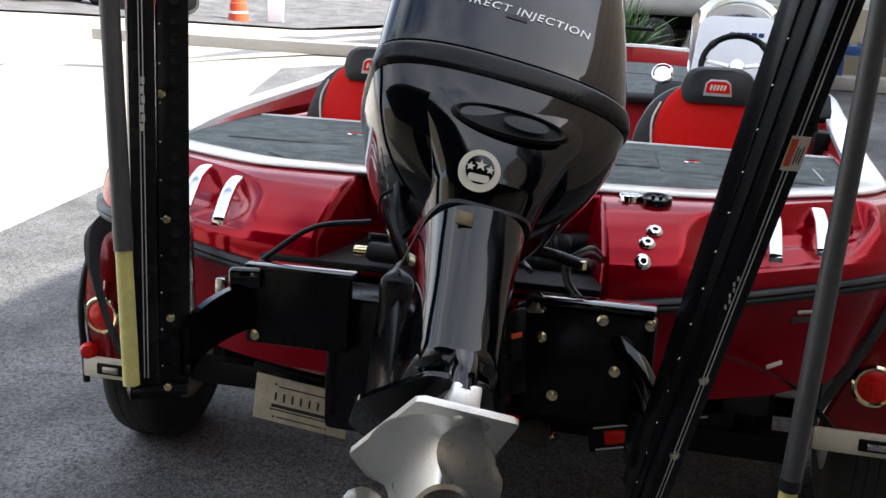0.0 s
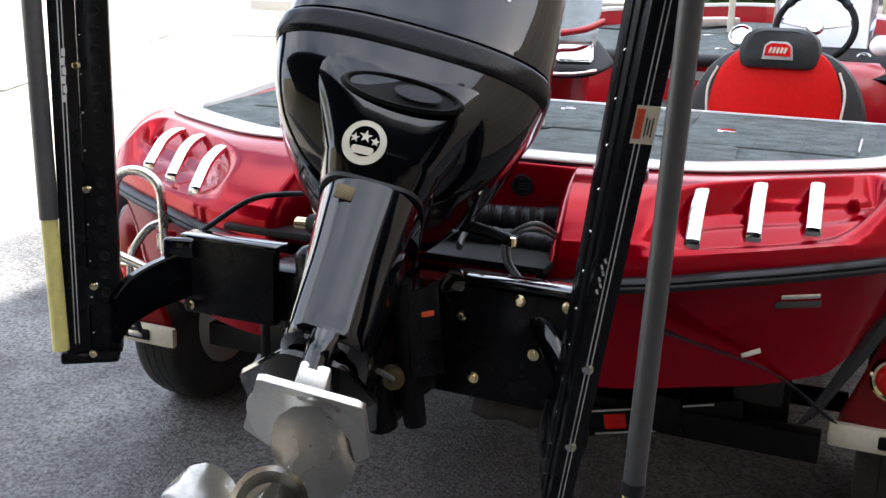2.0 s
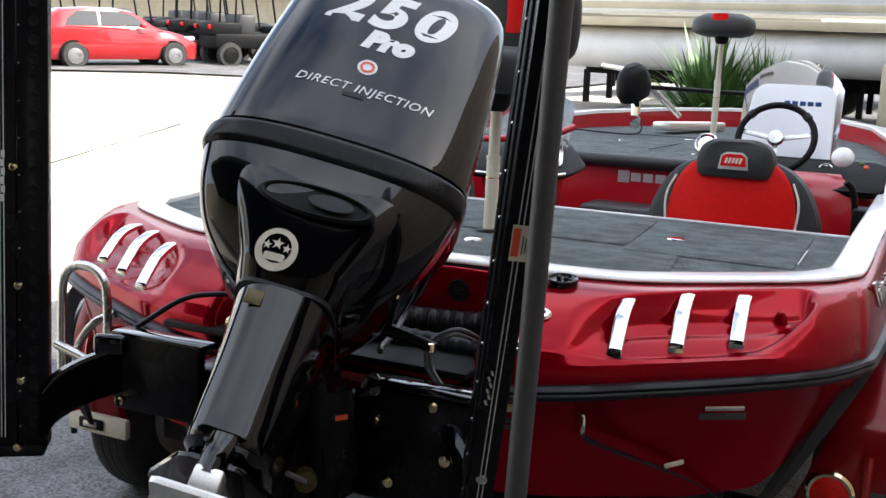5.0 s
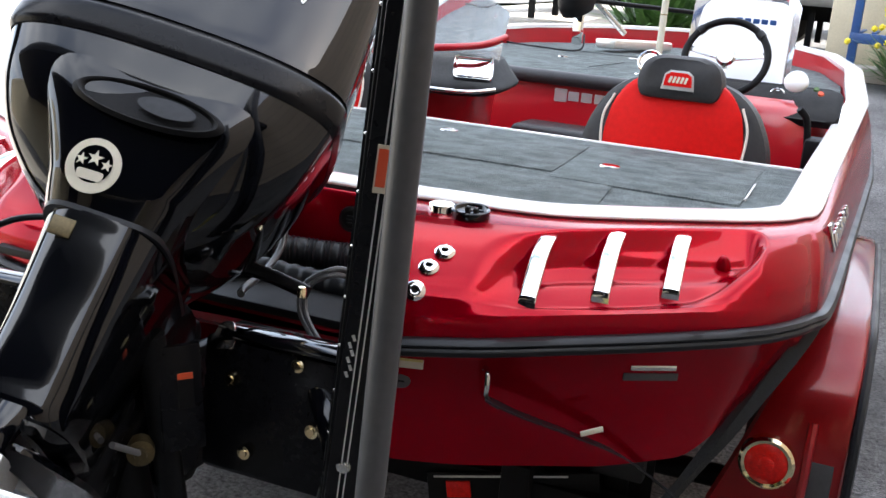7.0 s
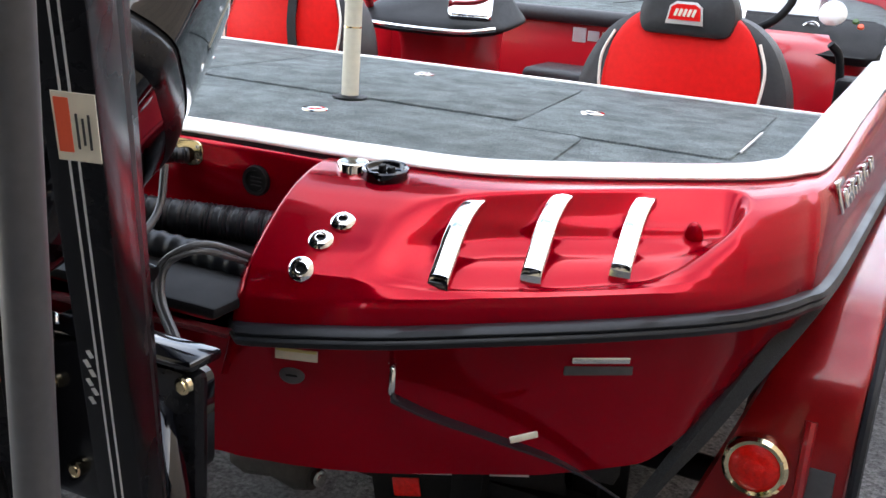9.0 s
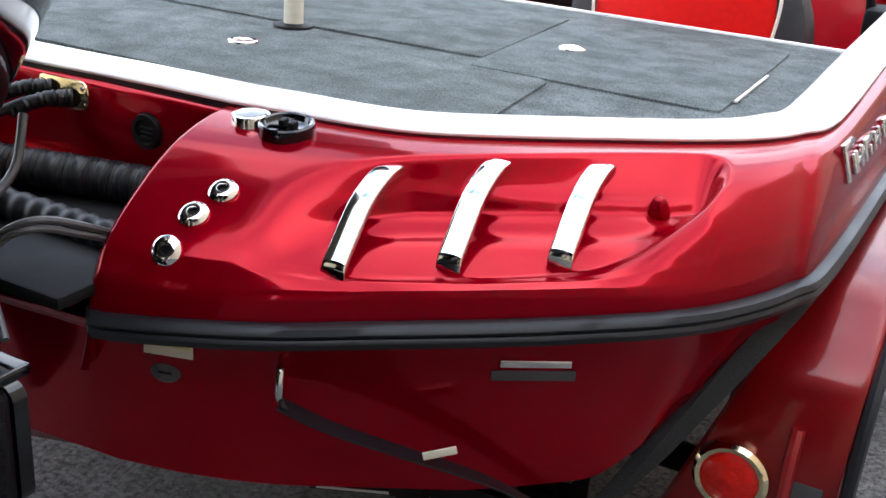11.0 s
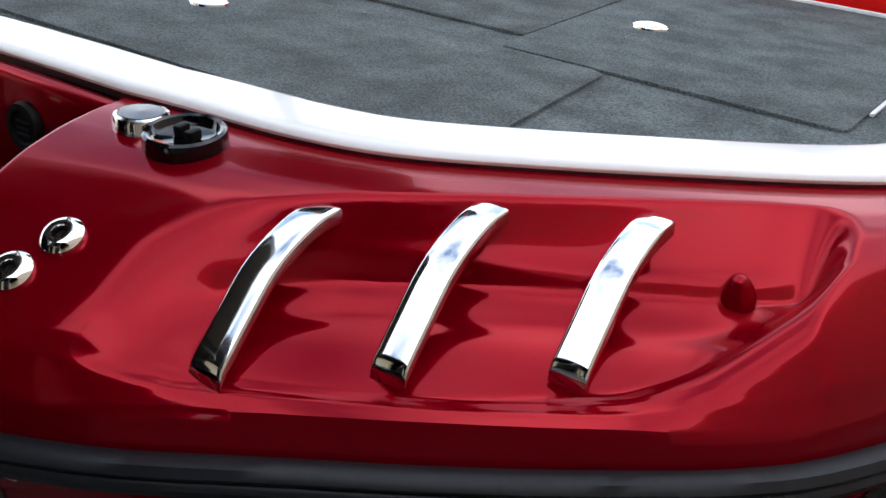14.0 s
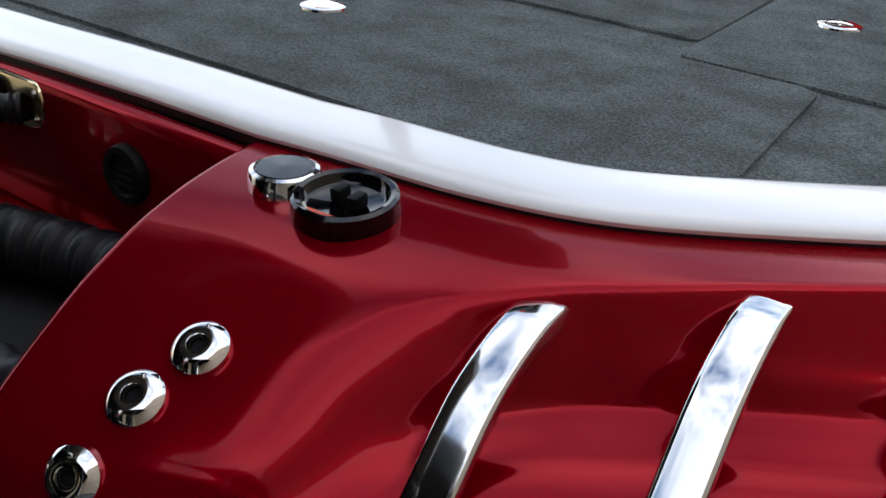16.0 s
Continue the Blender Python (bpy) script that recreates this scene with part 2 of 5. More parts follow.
def sweep(path, section, closed=False, up=(0, 0, 1)):
    """A section of (across, up) pairs carried along a path of points; across is to the right of travel."""
    up = Vector(up)
    rings = []
    path = [Vector(p) for p in path]
    for i, p in enumerate(path):
        a = path[i - 1] if i or closed else path[0]
        b = path[(i + 1) % len(path)] if i + 1 < len(path) or closed else path[-1]
        d = (b - a).normalized()
        side = d.cross(up).normalized()
        rings.append([p + side * s + up * h for s, h in section])
    if closed:
        rings.append(rings[0])
    bm = loft(rings, cap=not closed)
    if closed:
        bmesh.ops.remove_doubles(bm, verts=bm.verts, dist=1e-5)
    return bm


def lathe(profile, n=32, cap=False):
    """Turn (radius, height) pairs about z."""
    bm = loft([[(r * math.cos(2 * math.pi * k / n), r * math.sin(2 * math.pi * k / n), z) for k in range(n)] for r, z in profile], cap)
    return bm


def prism(outline, z0, z1, bevel=0.0, seg=2):
    """A flat outline of (x, y) raised from z0 to z1."""
    bm = bmesh.new()
    low = [bm.verts.new((x, y, z0)) for x, y in outline]
    high = [bm.verts.new((x, y, z1)) for x, y in outline]
    bm.faces.new(low[::-1])
    top = bm.faces.new(high)
    for i in range(len(low)):
        j = (i + 1) % len(low)
        bm.faces.new((low[i], low[j], high[j], high[i]))
    if bevel:
        bmesh.ops.bevel(bm, geom=list(top.edges), offset=bevel, segments=seg, affect="EDGES", profile=0.5)
    return bm


def ring_shape(z, hw, yb, yf, n=2.6, k=40, cx=0.0, wide=0.5):
    """A squarish oval at height z: half width, back and front ends; wide tells where between them it is widest."""
    out, cy = [], yb + (yf - yb) * wide
    for i in range(k):
        a = 2 * math.pi * i / k
        c, s = math.cos(a), math.sin(a)
        out.append((cx + hw * math.copysign(abs(c) ** (2 / n), c), cy + (yf - cy if s > 0 else cy - yb) * math.copysign(abs(s) ** (2 / n), s), z))
    return out


def skin(secs, k=44, steps=4, wide=0.5):
    """Loft through (z, half width, back, front, squareness) rows, smoothed."""
    a = catmull([Vector(s[:3]) for s in secs], steps)
    b = catmull([Vector((s[3], s[4], 0)) for s in secs], steps)
    return loft([ring_shape(p.x, p.y, p.z, q.x, q.y, k, 0, wide) for p, q in zip(a, b)])


def pillow(outline, depth, swell=0.35, rings=5):
    """A padded panel: an outline of (x, z), thick along y, with rounded rims; its face looks towards -y."""
    cx, cz = sum(p[0] for p in outline) / len(outline), sum(p[1] for p in outline) / len(outline)
    rows = []
    for i in range(rings + 1):
        a = math.pi * (i / rings)
        f = 1 - swell * (1 - math.sin(a)) ** 1.6 * 0.35
        y = depth / 2 * math.cos(a)
        rows.append([(cx + (x - cx) * f, y, cz + (z - cz) * f) for x, z in outline])
    return loft(rows)


def rounded(points, r, n=5):
    """An outline with its corners rounded."""
    out = []
    m = len(points)
    for i in range(m):
        p, a, b = Vector(points[i]), Vector(points[i - 1]), Vector(points[(i + 1) % m])
        u, v = (a - p), (b - p)
        k = min(r, u.length / 2.1, v.length / 2.1)
        s, e = p + u.normalized() * k, p + v.normalized() * k
        for t in range(n + 1):
            f = t / n
            q = (1 - f) ** 2 * s + 2 * f * (1 - f) * p + f * f * e
            out.append((q.x, q.y))
    return out


def bolt(at, normal, r=0.012, h=0.008):
    n = Vector(normal).normalized()
    x = n.orthogonal().normalized()
    bm = lathe([(0, h), (r * .55, h), (r * .6, h * .75), (r, h * .7), (r * 1.05, 0)], 12)
    return moved(bm, basis(at, x, n.cross(x)))


def text(name, words, size, m, material, parent, depth=0.001, shear=0.0, label="", bold=0.0, spacing=1.0):
    """Lettering in the built-in font as a mesh, centred, facing +z of m."""
    cu = bpy.data.curves.new(name, "FONT")
    cu.body, cu.size, cu.extrude, cu.shear, cu.offset = words, size, depth, shear, bold
    cu.align_x, cu.align_y, cu.space_character = "CENTER", "CENTER", spacing
    ob = bpy.data.objects.new(name, cu)
    me = bpy.data.meshes.new_from_object(ob)
    bpy.data.objects.remove(ob)
    me.transform(m)
    me.materials.append(material)
    ob = new(name, me)
    ob.parent = parent
    if label:
        ob["label"] = label
    return ob


def basis(at, x, y):
    """A pose whose x and y axes follow the given directions."""
    x = Vector(x).normalized()
    z = x.cross(Vector(y)).normalized()
    y = z.cross(x)
    return Matrix.Translation(at) @ Matrix((x, y, z)).transposed().to_4x4()


MIRROR = Matrix.Diagonal((-1, 1, 1, 1))


# ---- ground and buildings ----
def gz(x, y):
    """Height of the yard: it rises gently away from the boat."""
    f = min(max((y - 5) / 5, 0), 1) * min(max((x + 9) / 5, 0), 1)
    g = min(max((-x - 6) / 10, 0), 1)
    dip = math.exp(-((x + 12.7) ** 2 + (y - 26) ** 2) / 14)
    return -.10 + .50 * f * f * (3 - 2 * f) + (.40 * g * g * (3 - 2 * g) - .55 * dip) * (1 - f)


def make_ground():
    bm = bmesh.new()
    xs = [-600, -120, -60, -40] + [-30 + 1.5 * i for i in range(18)] + [-3.3, -1.5, 0, 1.5, 3, 4.5, 6, 8, 10, 12, 16, 24, 40, 120, 600]
    ys = [-600, -120, -40, -15, -6, -3, -1, 0, 1, 2, 3, 4, 5, 6, 7, 8, 9, 10, 12] + [14 + 1.5 * i for i in range(16)] + [45, 60, 120, 600]
    # the concrete border slants along the shadow edge: its tone step paints in that edge
    rows = []
    for y in ys:
        rows.append([bm.verts.new((x + (-.12 * y if abs(x + 3.3) < .01 and abs(y) < 10 else 0), y, gz(x, y))) for x in xs])
    for a, b in zip(rows, rows[1:]):
        for i in range(len(xs) - 1):
            f = bm.faces.new((a[i], a[i + 1], b[i + 1], b[i]))
            f.material_index = 1 if xs[i + 1] <= -3.0 else 0
    g = link("ground", bm, [ASPHALT, CONCRETE])
    tagged(g, "worn dark asphalt yard and pale concrete lot, parted along the building's shadow edge", "ground", kind="structure")


make_ground()

# the shop: masonry wall to starboard; bays and deep canopy behind added unseen as shade
bw = link("wall_east", box(0.4, 26, 7.4, (5.4, 1.0, 3.67)), STONE)
tagged(bw, "tall tan stone masonry wall of the shop building", "wall", kind="structure")
# the 24 m western length is added out of view to block low sky
bs = link("wall_south", merge(box(24, .4, 6.3, (-20.6, -9.2, 3.1)), box(6, .4, 5, (-5.6, -9.2, 2.47)), box(1.2, .4, 5, (0.2, -9.2, 2.47)), box(1.4, .4, 5, (4.6, -9.2, 2.47)), box(13, .4, 1.4, (-1.0, -9.2, 5.6))), BEIGE)
tagged(bs, "unseen beige shop wall with open service bays, lengthened to block low sky", "wall", kind="structure")
# black bay walls and canopy: unseen, their colour stands in for deep shade
bb = link("bay_shade_wall", merge(box(13.6, .3, 6, (-1.4, -15, 3)), box(.3, 6, 6, (-8.3, -12.2, 3))), MATTE)
tagged(bb, "unseen added bay wall, black in place of shade", "wall", kind="structure")
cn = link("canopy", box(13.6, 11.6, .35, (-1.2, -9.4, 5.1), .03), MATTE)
tagged(cn, "unseen deep flat canopy roof, added black to block sky", "canopy", kind="structure")


# ---- boat ----
boat = root("bass_boat", "metallic red bass boat with white trim and grey carpeted decks", "boat")
# deck edge and rail by station: x and y of each
ST = [(.385, -.095, .450, -.452), (.465, -.083, .550, -.424), (.600, -.068, .675, -.370), (.715, -.030, .800, -.293), (.840, .058, .930, -.212), (.965, .160, 1.045, -.132),
      (1.070, .250, 1.140, -.054), (1.145, .332, 1.203, .034), (1.190, .420, 1.252, .145), (1.225, .560, 1.284, .310), (1.240, 1.22, 1.307, 1.15), (1.285, 2.7, 1.345, 2.7)]


def across(x, y):
    """The twin of a starboard place on the port side, as it stands before MIRROR."""
    d = 2 * ((x - .035) * .9972 + (y + .15) * .075)
    return -(x - d * .9972), y - d * .075


PORT = [(*across(a, b), *across(c, d)) for a, b, c, d in ST[:10]] + [(1.37, 1.12, 1.445, 1.05), (1.40, 2.7, 1.46, 2.7)]
# the rail end of the cap rises outboard
LIFT = [(.5, 0), (1.5, 0), (2, .004), (3, .014), (4, .023), (5, .030), (11, .030)]
VZ = [(0, 1.044), (.15, 1.042), (.3, 1.036), (.45, 1.024), (.62, 1.000), (.78, .968), (.88, .945), (.95, .921), (1, .885)]


VGRID = np.linspace(-.3, 1.3, 641)
VSOFT = np.convolve(np.interp(VGRID, [a for a, _ in VZ], [b for _, b in VZ]), np.ones(41) / 41, "same")


def cap_z(v):
    """Height across the cap, from the deck edge to the rail."""
    return float(np.interp(v, VGRID, VSOFT)) if v < .9 else lerp(v, VZ)


def station(u, rows=ST):
    i = int(min(max(math.floor(u), 0), len(rows) - 2))
    f = u - i
    p1, p2 = np.array(rows[i]), np.array(rows[i + 1])
    p0 = np.array(rows[i - 1]) if i else 2 * p1 - p2
    p3 = np.array(rows[i + 2]) if i + 2 < len(rows) else 2 * p2 - p1
    return 0.5 * (2 * p1 + (p2 - p0) * f + (2 * p0 - 5 * p1 + 4 * p2 - p3) * f * f + (3 * p1 - p0 - 3 * p2 + p3) * f ** 3)


def sheer(y):
    """Rise of the gunwale forward of the aft deck's corner."""
    k = max(y - .55, 0)
    return .055 * k + .006 * k * k


def ease(x):
    x = min(max(x, 0.0), 1.0)
    return x * x * (3 - 2 * x)


def lerp(x, table):
    return float(np.interp(x, [a for a, _ in table], [b for _, b in table]))


def soft(x, table, cache={}):
    """Value of a table at x, its corners rounded off."""
    if id(table) not in cache:
        g = np.linspace(-1, 12, 2601)
        k = np.hanning(87)
        y = np.interp(np.linspace(-1.215, 12.215, 2687), [a for a, _ in table], [b for _, b in table])
        cache[id(table)] = (g, np.convolve(y, k / k.sum(), "valid"))
    return float(np.interp(x, *cache[id(table)]))


def lift(u):
    return soft(u, LIFT)


# the scooped pocket of each quarter: upper edge, crease and lower edge across the cap, by station
TOP_EDGE = [(1.25, .985), (1.42, .85), (1.6, .73), (1.84, .58), (2.08, .50), (2.34, .44), (2.62, .40), (3.0, .35), (3.8, .29), (4.7, .245), (5.6, .22), (6.1, .24), (6.35, .32), (6.5, .45)]
CREASE = [(1.25, .99), (1.52, .955), (1.66, .88), (1.84, .80), (2.06, .72), (2.32, .63), (2.7, .53), (3.0, .48), (3.76, .455), (4.54, .475), (5.42, .50), (6.2, .52), (6.5, .50)]
LOW_EDGE = [(1.25, .985), (2.0, .955), (2.6, .925), (3.2, .905), (4.0, .88), (4.6, .86), (5.0, .835), (5.4, .79), (5.75, .74), (6.2, .66), (6.5, .56)]


# height of the pocket's lower edge, from where a narrow ledge runs to the shoulder
LOW_Z = [(1.25, .893), (1.7, .903), (2.2, .900), (3, .893), (4, .889), (5, .893), (5.4, .912), (5.75, .940), (6.2, .975), (6.5, 1.01)]


def pocket(u, v):
    """Depth of the scoop: a wall falls from its upper edge to a crease, a flat floor runs out to the lower edge."""
    if u <= 1.25 or u >= 6.5:
        return 0.0
    top, mid, low = soft(u, TOP_EDGE), soft(u, CREASE), soft(u, LOW_EDGE)
    if v <= top:
        return 0.0
    z = cap_z(v)
    zl = min(soft(u, LOW_Z), cap_z(low))
    if v >= low:
        return max(z - (zl + (cap_z(1) - zl) * max((v - low) / (1 - low), 0) ** 2), 0)
    zc = cap_z(mid) + (.953 - cap_z(mid)) * ease((u - 1.2) / .9) * ease((6.5 - u) / 0.45)
    rib = ease((u - 1.9) / .8) * ease((6.1 - u) / .4)  # a narrow ledge runs along the crease
    if v < mid:
        f = (v - top) / max(mid - top, .01)
        return max(z - (cap_z(top) + (zc - cap_z(top)) * f) - .005 * rib * math.exp(-((v - mid + .035) / .03) ** 2), 0)
    f = (v - mid) / max(low - mid, .01)
    return max(z - (zc + (zl - zc) * f), 0) + .0045 * rib * math.exp(-((v - mid - .13) / .06) ** 2)


def make_cap(m, rows):
    us = [0.04 * i for i in range(0, 176)] + [7.1 + 0.1 * i for i in range(0, 39)] + [11.0]
    vs = [i / 110 for i in range(111)]
    cut = np.array([[pocket(u, v) for v in vs] for u in us])
    for k in range(16):  # soften the rims, most where the pocket runs out inboard
        n = len(us) - 1 if k < 3 else 58
        cut[1:n, 1:-1] = (2 * cut[1:n, 1:-1] + cut[:n - 1, 1:-1] + cut[2:n + 1, 1:-1] + cut[1:n, :-2] + cut[1:n, 2:]) / 6
    rings = []
    for i, u in enumerate(us):
        s = station(u, rows)
        ring = [Vector((s[0] + (s[2] - s[0]) * v, s[1] + (s[3] - s[1]) * v, cap_z(v) - cut[i, k] + lift(u) * ease(v / .9) + sheer(s[1]) * (1 - v))) for k, v in enumerate(vs)]
        ring += [Vector((s[2] + .002, s[3] - .002, z + lift(u))) for z in (.872, .846, .825)]
        rings.append(ring)
    # rounded inner edge and the cheek towards the motor well
    extra = []
    for dx, dz in ((-.050, -.22), (-.034, -.10), (-.022, -.030), (-.012, -.010), (-.005, -.003)):
        extra.append([Vector((p.x + dx, p.y, max(p.z + dz, .72))) for p in rings[0]])
    return part("quarter_cap", moved(loft(extra + rings, cap=False, closed=False), m), RED, boat, "metallic red moulded stern quarter with a scooped pocket")


SIDES = [(m, make_cap(m, rows), rows) for m, rows in ((Matrix.Identity(4), ST), (MIRROR, PORT))]
caps = [c for _, c, _ in SIDES]

# rub rail, and the hull below it
SEC = [(-.03, -.023), (.008, -.025), (.019, -.020), (.024, -.010), (.022, -.005), (.019, -.003), (.022, -.001), (.024, .004), (.019, .012), (.008, .016), (-.03, .015)]


def rail_z(u):
    return lerp(u, [(0, .812), (1, .822), (2, .831), (3, .840), (4, .850), (5, .859), (6, .866), (11, .868)])


def rail_of(rows):
    a = rows[0]
    pts = [Vector((a[2] - .030, a[3] + .075, .812)), Vector((a[2] - .022, a[3] + .018, .812))] + [Vector((*station(0.2 * i, rows)[2:], rail_z(0.2 * i))) for i in range(0, 56)]
    return pts + [Vector(p) for p in ((1.33, 4.0, .88), (1.12, 5.2, .98), (.75, 5.95, 1.06), (.25, 6.35, 1.12), (0, 6.4, 1.12))]


for m, _, rows in SIDES:
    part("rub_rail", moved(sweep(rail_of(rows), SEC), m), RUBBER, boat, "dark grey rubber rub rail")


def make_hull():
    low = [(0, .52), (2, .52), (4, .52), (5.5, .54), (6.5, .60), (7.5, .68), (8.5, .70), (10, .60), (12, .58)]
    both = []
    for m, _, rows in SIDES:
        rail = rail_of(rows)
        rail[0], rail[1] = rail[2] + Vector((-.09, -.014, 0)), rail[2] + Vector((-.04, -.010, 0))
        half = []
        for i, p in enumerate(rail):
            a, b = rail[max(i - 1, 0)], rail[min(i + 1, len(rail) - 1)]
            out = (b - a).normalized().cross(Vector((0, 0, 1)))
            bot = lerp((i - 2) * 0.2, low) if i < 58 else .58 + .06 * (i - 58)
            q = lambda k, z: Vector((max(p.x - out.x * k, 0), p.y - out.y * k, z))
            w = max(p.x - .5, 0) * .6
            half.append([q(.0, p.z), q(.012, p.z - .022), q(.035, .775), q(.052, .70), q(.062, (bot + .70) / 2), q(.075, bot + .012), q(.10, bot), Vector((w, p.y + .16, bot - .08)), Vector((0, p.y + .16, .40))])
        both.append([[m @ v for v in ring] for ring in half])
    bm = merge(loft(both[0], cap=False, closed=False), loft(both[1], cap=False, closed=False), loft([both[0][0], both[1][0]], cap=False, closed=False))
    bmesh.ops.remove_doubles(bm, verts=bm.verts, dist=1e-4)
    return part("hull", bm, RED, boat, "metallic red hull, darker in the shade below the rail")


hull = make_hull()
part("transom_rim", box(.80, .05, .04, (.01, -.462, .845), .012), RED, boat)

# white trim along the deck edge, and the red coaming under it where the gunwale rises
WSEC = [(-.004, .000), (.008, .001), (.0095, .005), (.0075, .009), (.003, .0122), (-.003, .0135), (-.012, .0140), (-.078, .0144), (-.084, .0135), (-.088, .010), (-.088, -.012)]


def edge_of(rows):
    a = rows[0]
    pts = [(0, -.117), (.12, -.106 if rows is ST else -.124), (.24, -.099 if rows is ST else -.136)] + [tuple(station(0.2 * i, rows)[:2]) for i in range(0, 56)]
    pts = [Vector((x, y, 1.046 + sheer(y))) for x, y in pts]
    return pts + [Vector(p) for p in ((1.22, 4.0, 1.285), (1.05, 5.0, 1.33), (.70, 5.75, 1.36), (.2, 6.15, 1.38), (0, 6.2, 1.38))]


inners = []
for m, _, rows in SIDES:
    edge = edge_of(rows)
    part("white_trim", moved(sweep(edge, WSEC), m), WHITE, boat, "glossy white gelcoat deck edge")
    part("trim_gasket", moved(sweep(edge, [(-.01, -.008), (.007, -.008), (.007, .001), (-.01, .001)]), m), RUBBER, boat, "thin black gasket under the white edge")
    inner = []
    for i, p in enumerate(edge):
        d = (edge[min(i + 1, len(edge) - 1)] - edge[max(i - 1, 0)]).normalized()
        q = p - d.cross(Vector((0, 0, 1))) * .080
        inner.append(Vector((q.x, q.y, p.z)))
    wall_rows = [[Vector((q.x, q.y, q.z)), Vector((q.x - .012, q.y, 1.03 + .012 * max(q.y, 0)))] for q in inner if q.y > .5]
    part("coaming", moved(loft(wall_rows, False, False), m), RED_INT, boat, "red coaming inside the rising gunwale")
    inners.append([(q.x, q.y) for q in inner if q.y < 1.28])

# motor well
wall = part("well_wall", box(.84, .03, .17, (-.01, -.118, .955), .012, 3), RED, boat)
part("well_shelf", box(.90, .38, .02, (-.01, -.33, .858), .006), MATTE, boat, "black rubber splash well mat")
part("well_lip", box(.84, .05, .012, (-.01, -.158, .882), .005), RED, boat)

# aft deck with hatch lids
outline = inners[0] + [(1.165, 1.335)] + [(-1.29, 1.335)] + [(-x, y) for x, y in reversed(inners[1][1:])]
deck = part("aft_deck", prism(outline, .98, 1.042), CARPET, boat, "grey carpeted aft deck")
part("deck_front_edge", box(2.44, .012, .014, (-.06, 1.343, 1.042), .004), WHITE, boat, "thin white strip along the deck's front edge")


def lid(corners, parent=None):
    return part("hatch_lid", prism(rounded(corners, .022), 1.0425, 1.0475, .004, 2), CARPET, deck, "carpeted hatch lid")


lids = [lid([(.523, .470), (1.038, .462), (1.018, 1.19), (.462, 1.19)]),
        lid([(-1.03, .470), (-.515, .470), (-.472, 1.19), (-1.024, 1.19)]),
        lid([(-.500, .56), (.512, .56), (.453, 1.19), (-.464, 1.19)]),
        lid([(-.60, .02), (.60, .03), (.745, .13), (.707, .458), (-.705, .458), (-.735, .15)])]
part("lid_seal", box(.006, .30, .004, (1.037, .72, 1.046), 0, rot=pose(0, 0, 0, 0, 0, 1.2)), WHITE, lids[0], "bright strip of lid seal")


def latch(x, y, lid_ob):
    bm = lathe([(0, .004), (.018, .003), (.026, .0045), (.031, .003), (.032, -.001)], 24)
    la = part("lid_latch", moved(bm, Matrix.Translation((x, y, 1.0475))), CHROME, lid_ob, "round chrome flush latch")
    return la


latch(.617, .795, lids[0]); latch(-.660, .83, lids[1]); latch(-.02, 1.08, lids[2]); latch(.090, .300, lids[3])

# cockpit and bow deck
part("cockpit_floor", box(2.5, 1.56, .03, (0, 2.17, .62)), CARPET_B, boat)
for sx in (1, -1):
    part("cockpit_side", box(.05, 2.2, .40, (sx * 1.17, 2.2, .84), .01), RED_INT, boat)
part("cockpit_bulkhead", box(2.4, .03, .44, (0, 1.35, .80), .01), RED_INT, boat)
bow_out = [(-1.17, 2.92), (1.17, 2.92), (1.13, 4.0), (.97, 5.0), (.62, 5.7), (.15, 6.08), (-.15, 6.08), (-.62, 5.7), (-.97, 5.0), (-1.13, 4.0)]
bm = prism(bow_out, 1.09, 1.165, .01)
for v in bm.verts:
    v.co.z += .025 * (v.co.y - 2.92)
bowd = part("bow_deck", bm, CARPET, boat, "grey carpeted bow deck")
part("bow_bulkhead", box(2.4, .05, .50, (0, 2.93, .86), .01), RED_INT, boat)
part("bow_cushion", box(2.2, .09, .07, (0, 2.90, 1.135), .03, 3), VINYL_B, boat, "black padded deck nosing")
part("step_cushion", box(.56, .30, .07, (-.02, 2.72, .885), .03, 3), VINYL_B, boat, "black padded step seat")
part("step_box", box(.60, .34, .24, (-.02, 2.76, .74), .02), RED_INT, boat)
for k in range(6):
    part("bulkhead_letter_shape", box(.055 if k else .065, .004, .046 if k else .066, (-.155 + .068 * k, 2.903, 1.052), .004, rot=None), SILVER, boat, "silver block lettering shape")
for x, y in ((-.45, 3.9), (.15, 3.3), (-.12, 4.35)):
    part("bow_latch", moved(lathe([(0, .004), (.026, .0045), (.031, .003), (.032, -.001)], 20), Matrix.Translation((x, y, 1.167 + .025 * (y - 2.92)))), CHROME, bowd)
for x0, y0, x1, y1 in ((-.1, 3.2, -.1, 4.5), (-.75, 4.5, .6, 4.5)):
    part("bow_seam", box(max(abs(x1 - x0), .008), max(abs(y1 - y0), .008), .003, ((x0 + x1) / 2, (y0 + y1) / 2, 1.168 + .025 * ((y0 + y1) / 2 - 2.92)), 0, rot=None), CARPET_B, bowd)

# chrome bars over the pockets
BARS = [(.7201, -.1450, .7346, -.3185, 0, 0), (.8465, -.0490, .8615, -.2240, .010, .013), (.9730, .0530, .9884, -.1335, .0075, .024)]
PORT_BARS = [(*across(a, b), *across(c, d), e, f) for a, b, c, d, e, f in BARS]


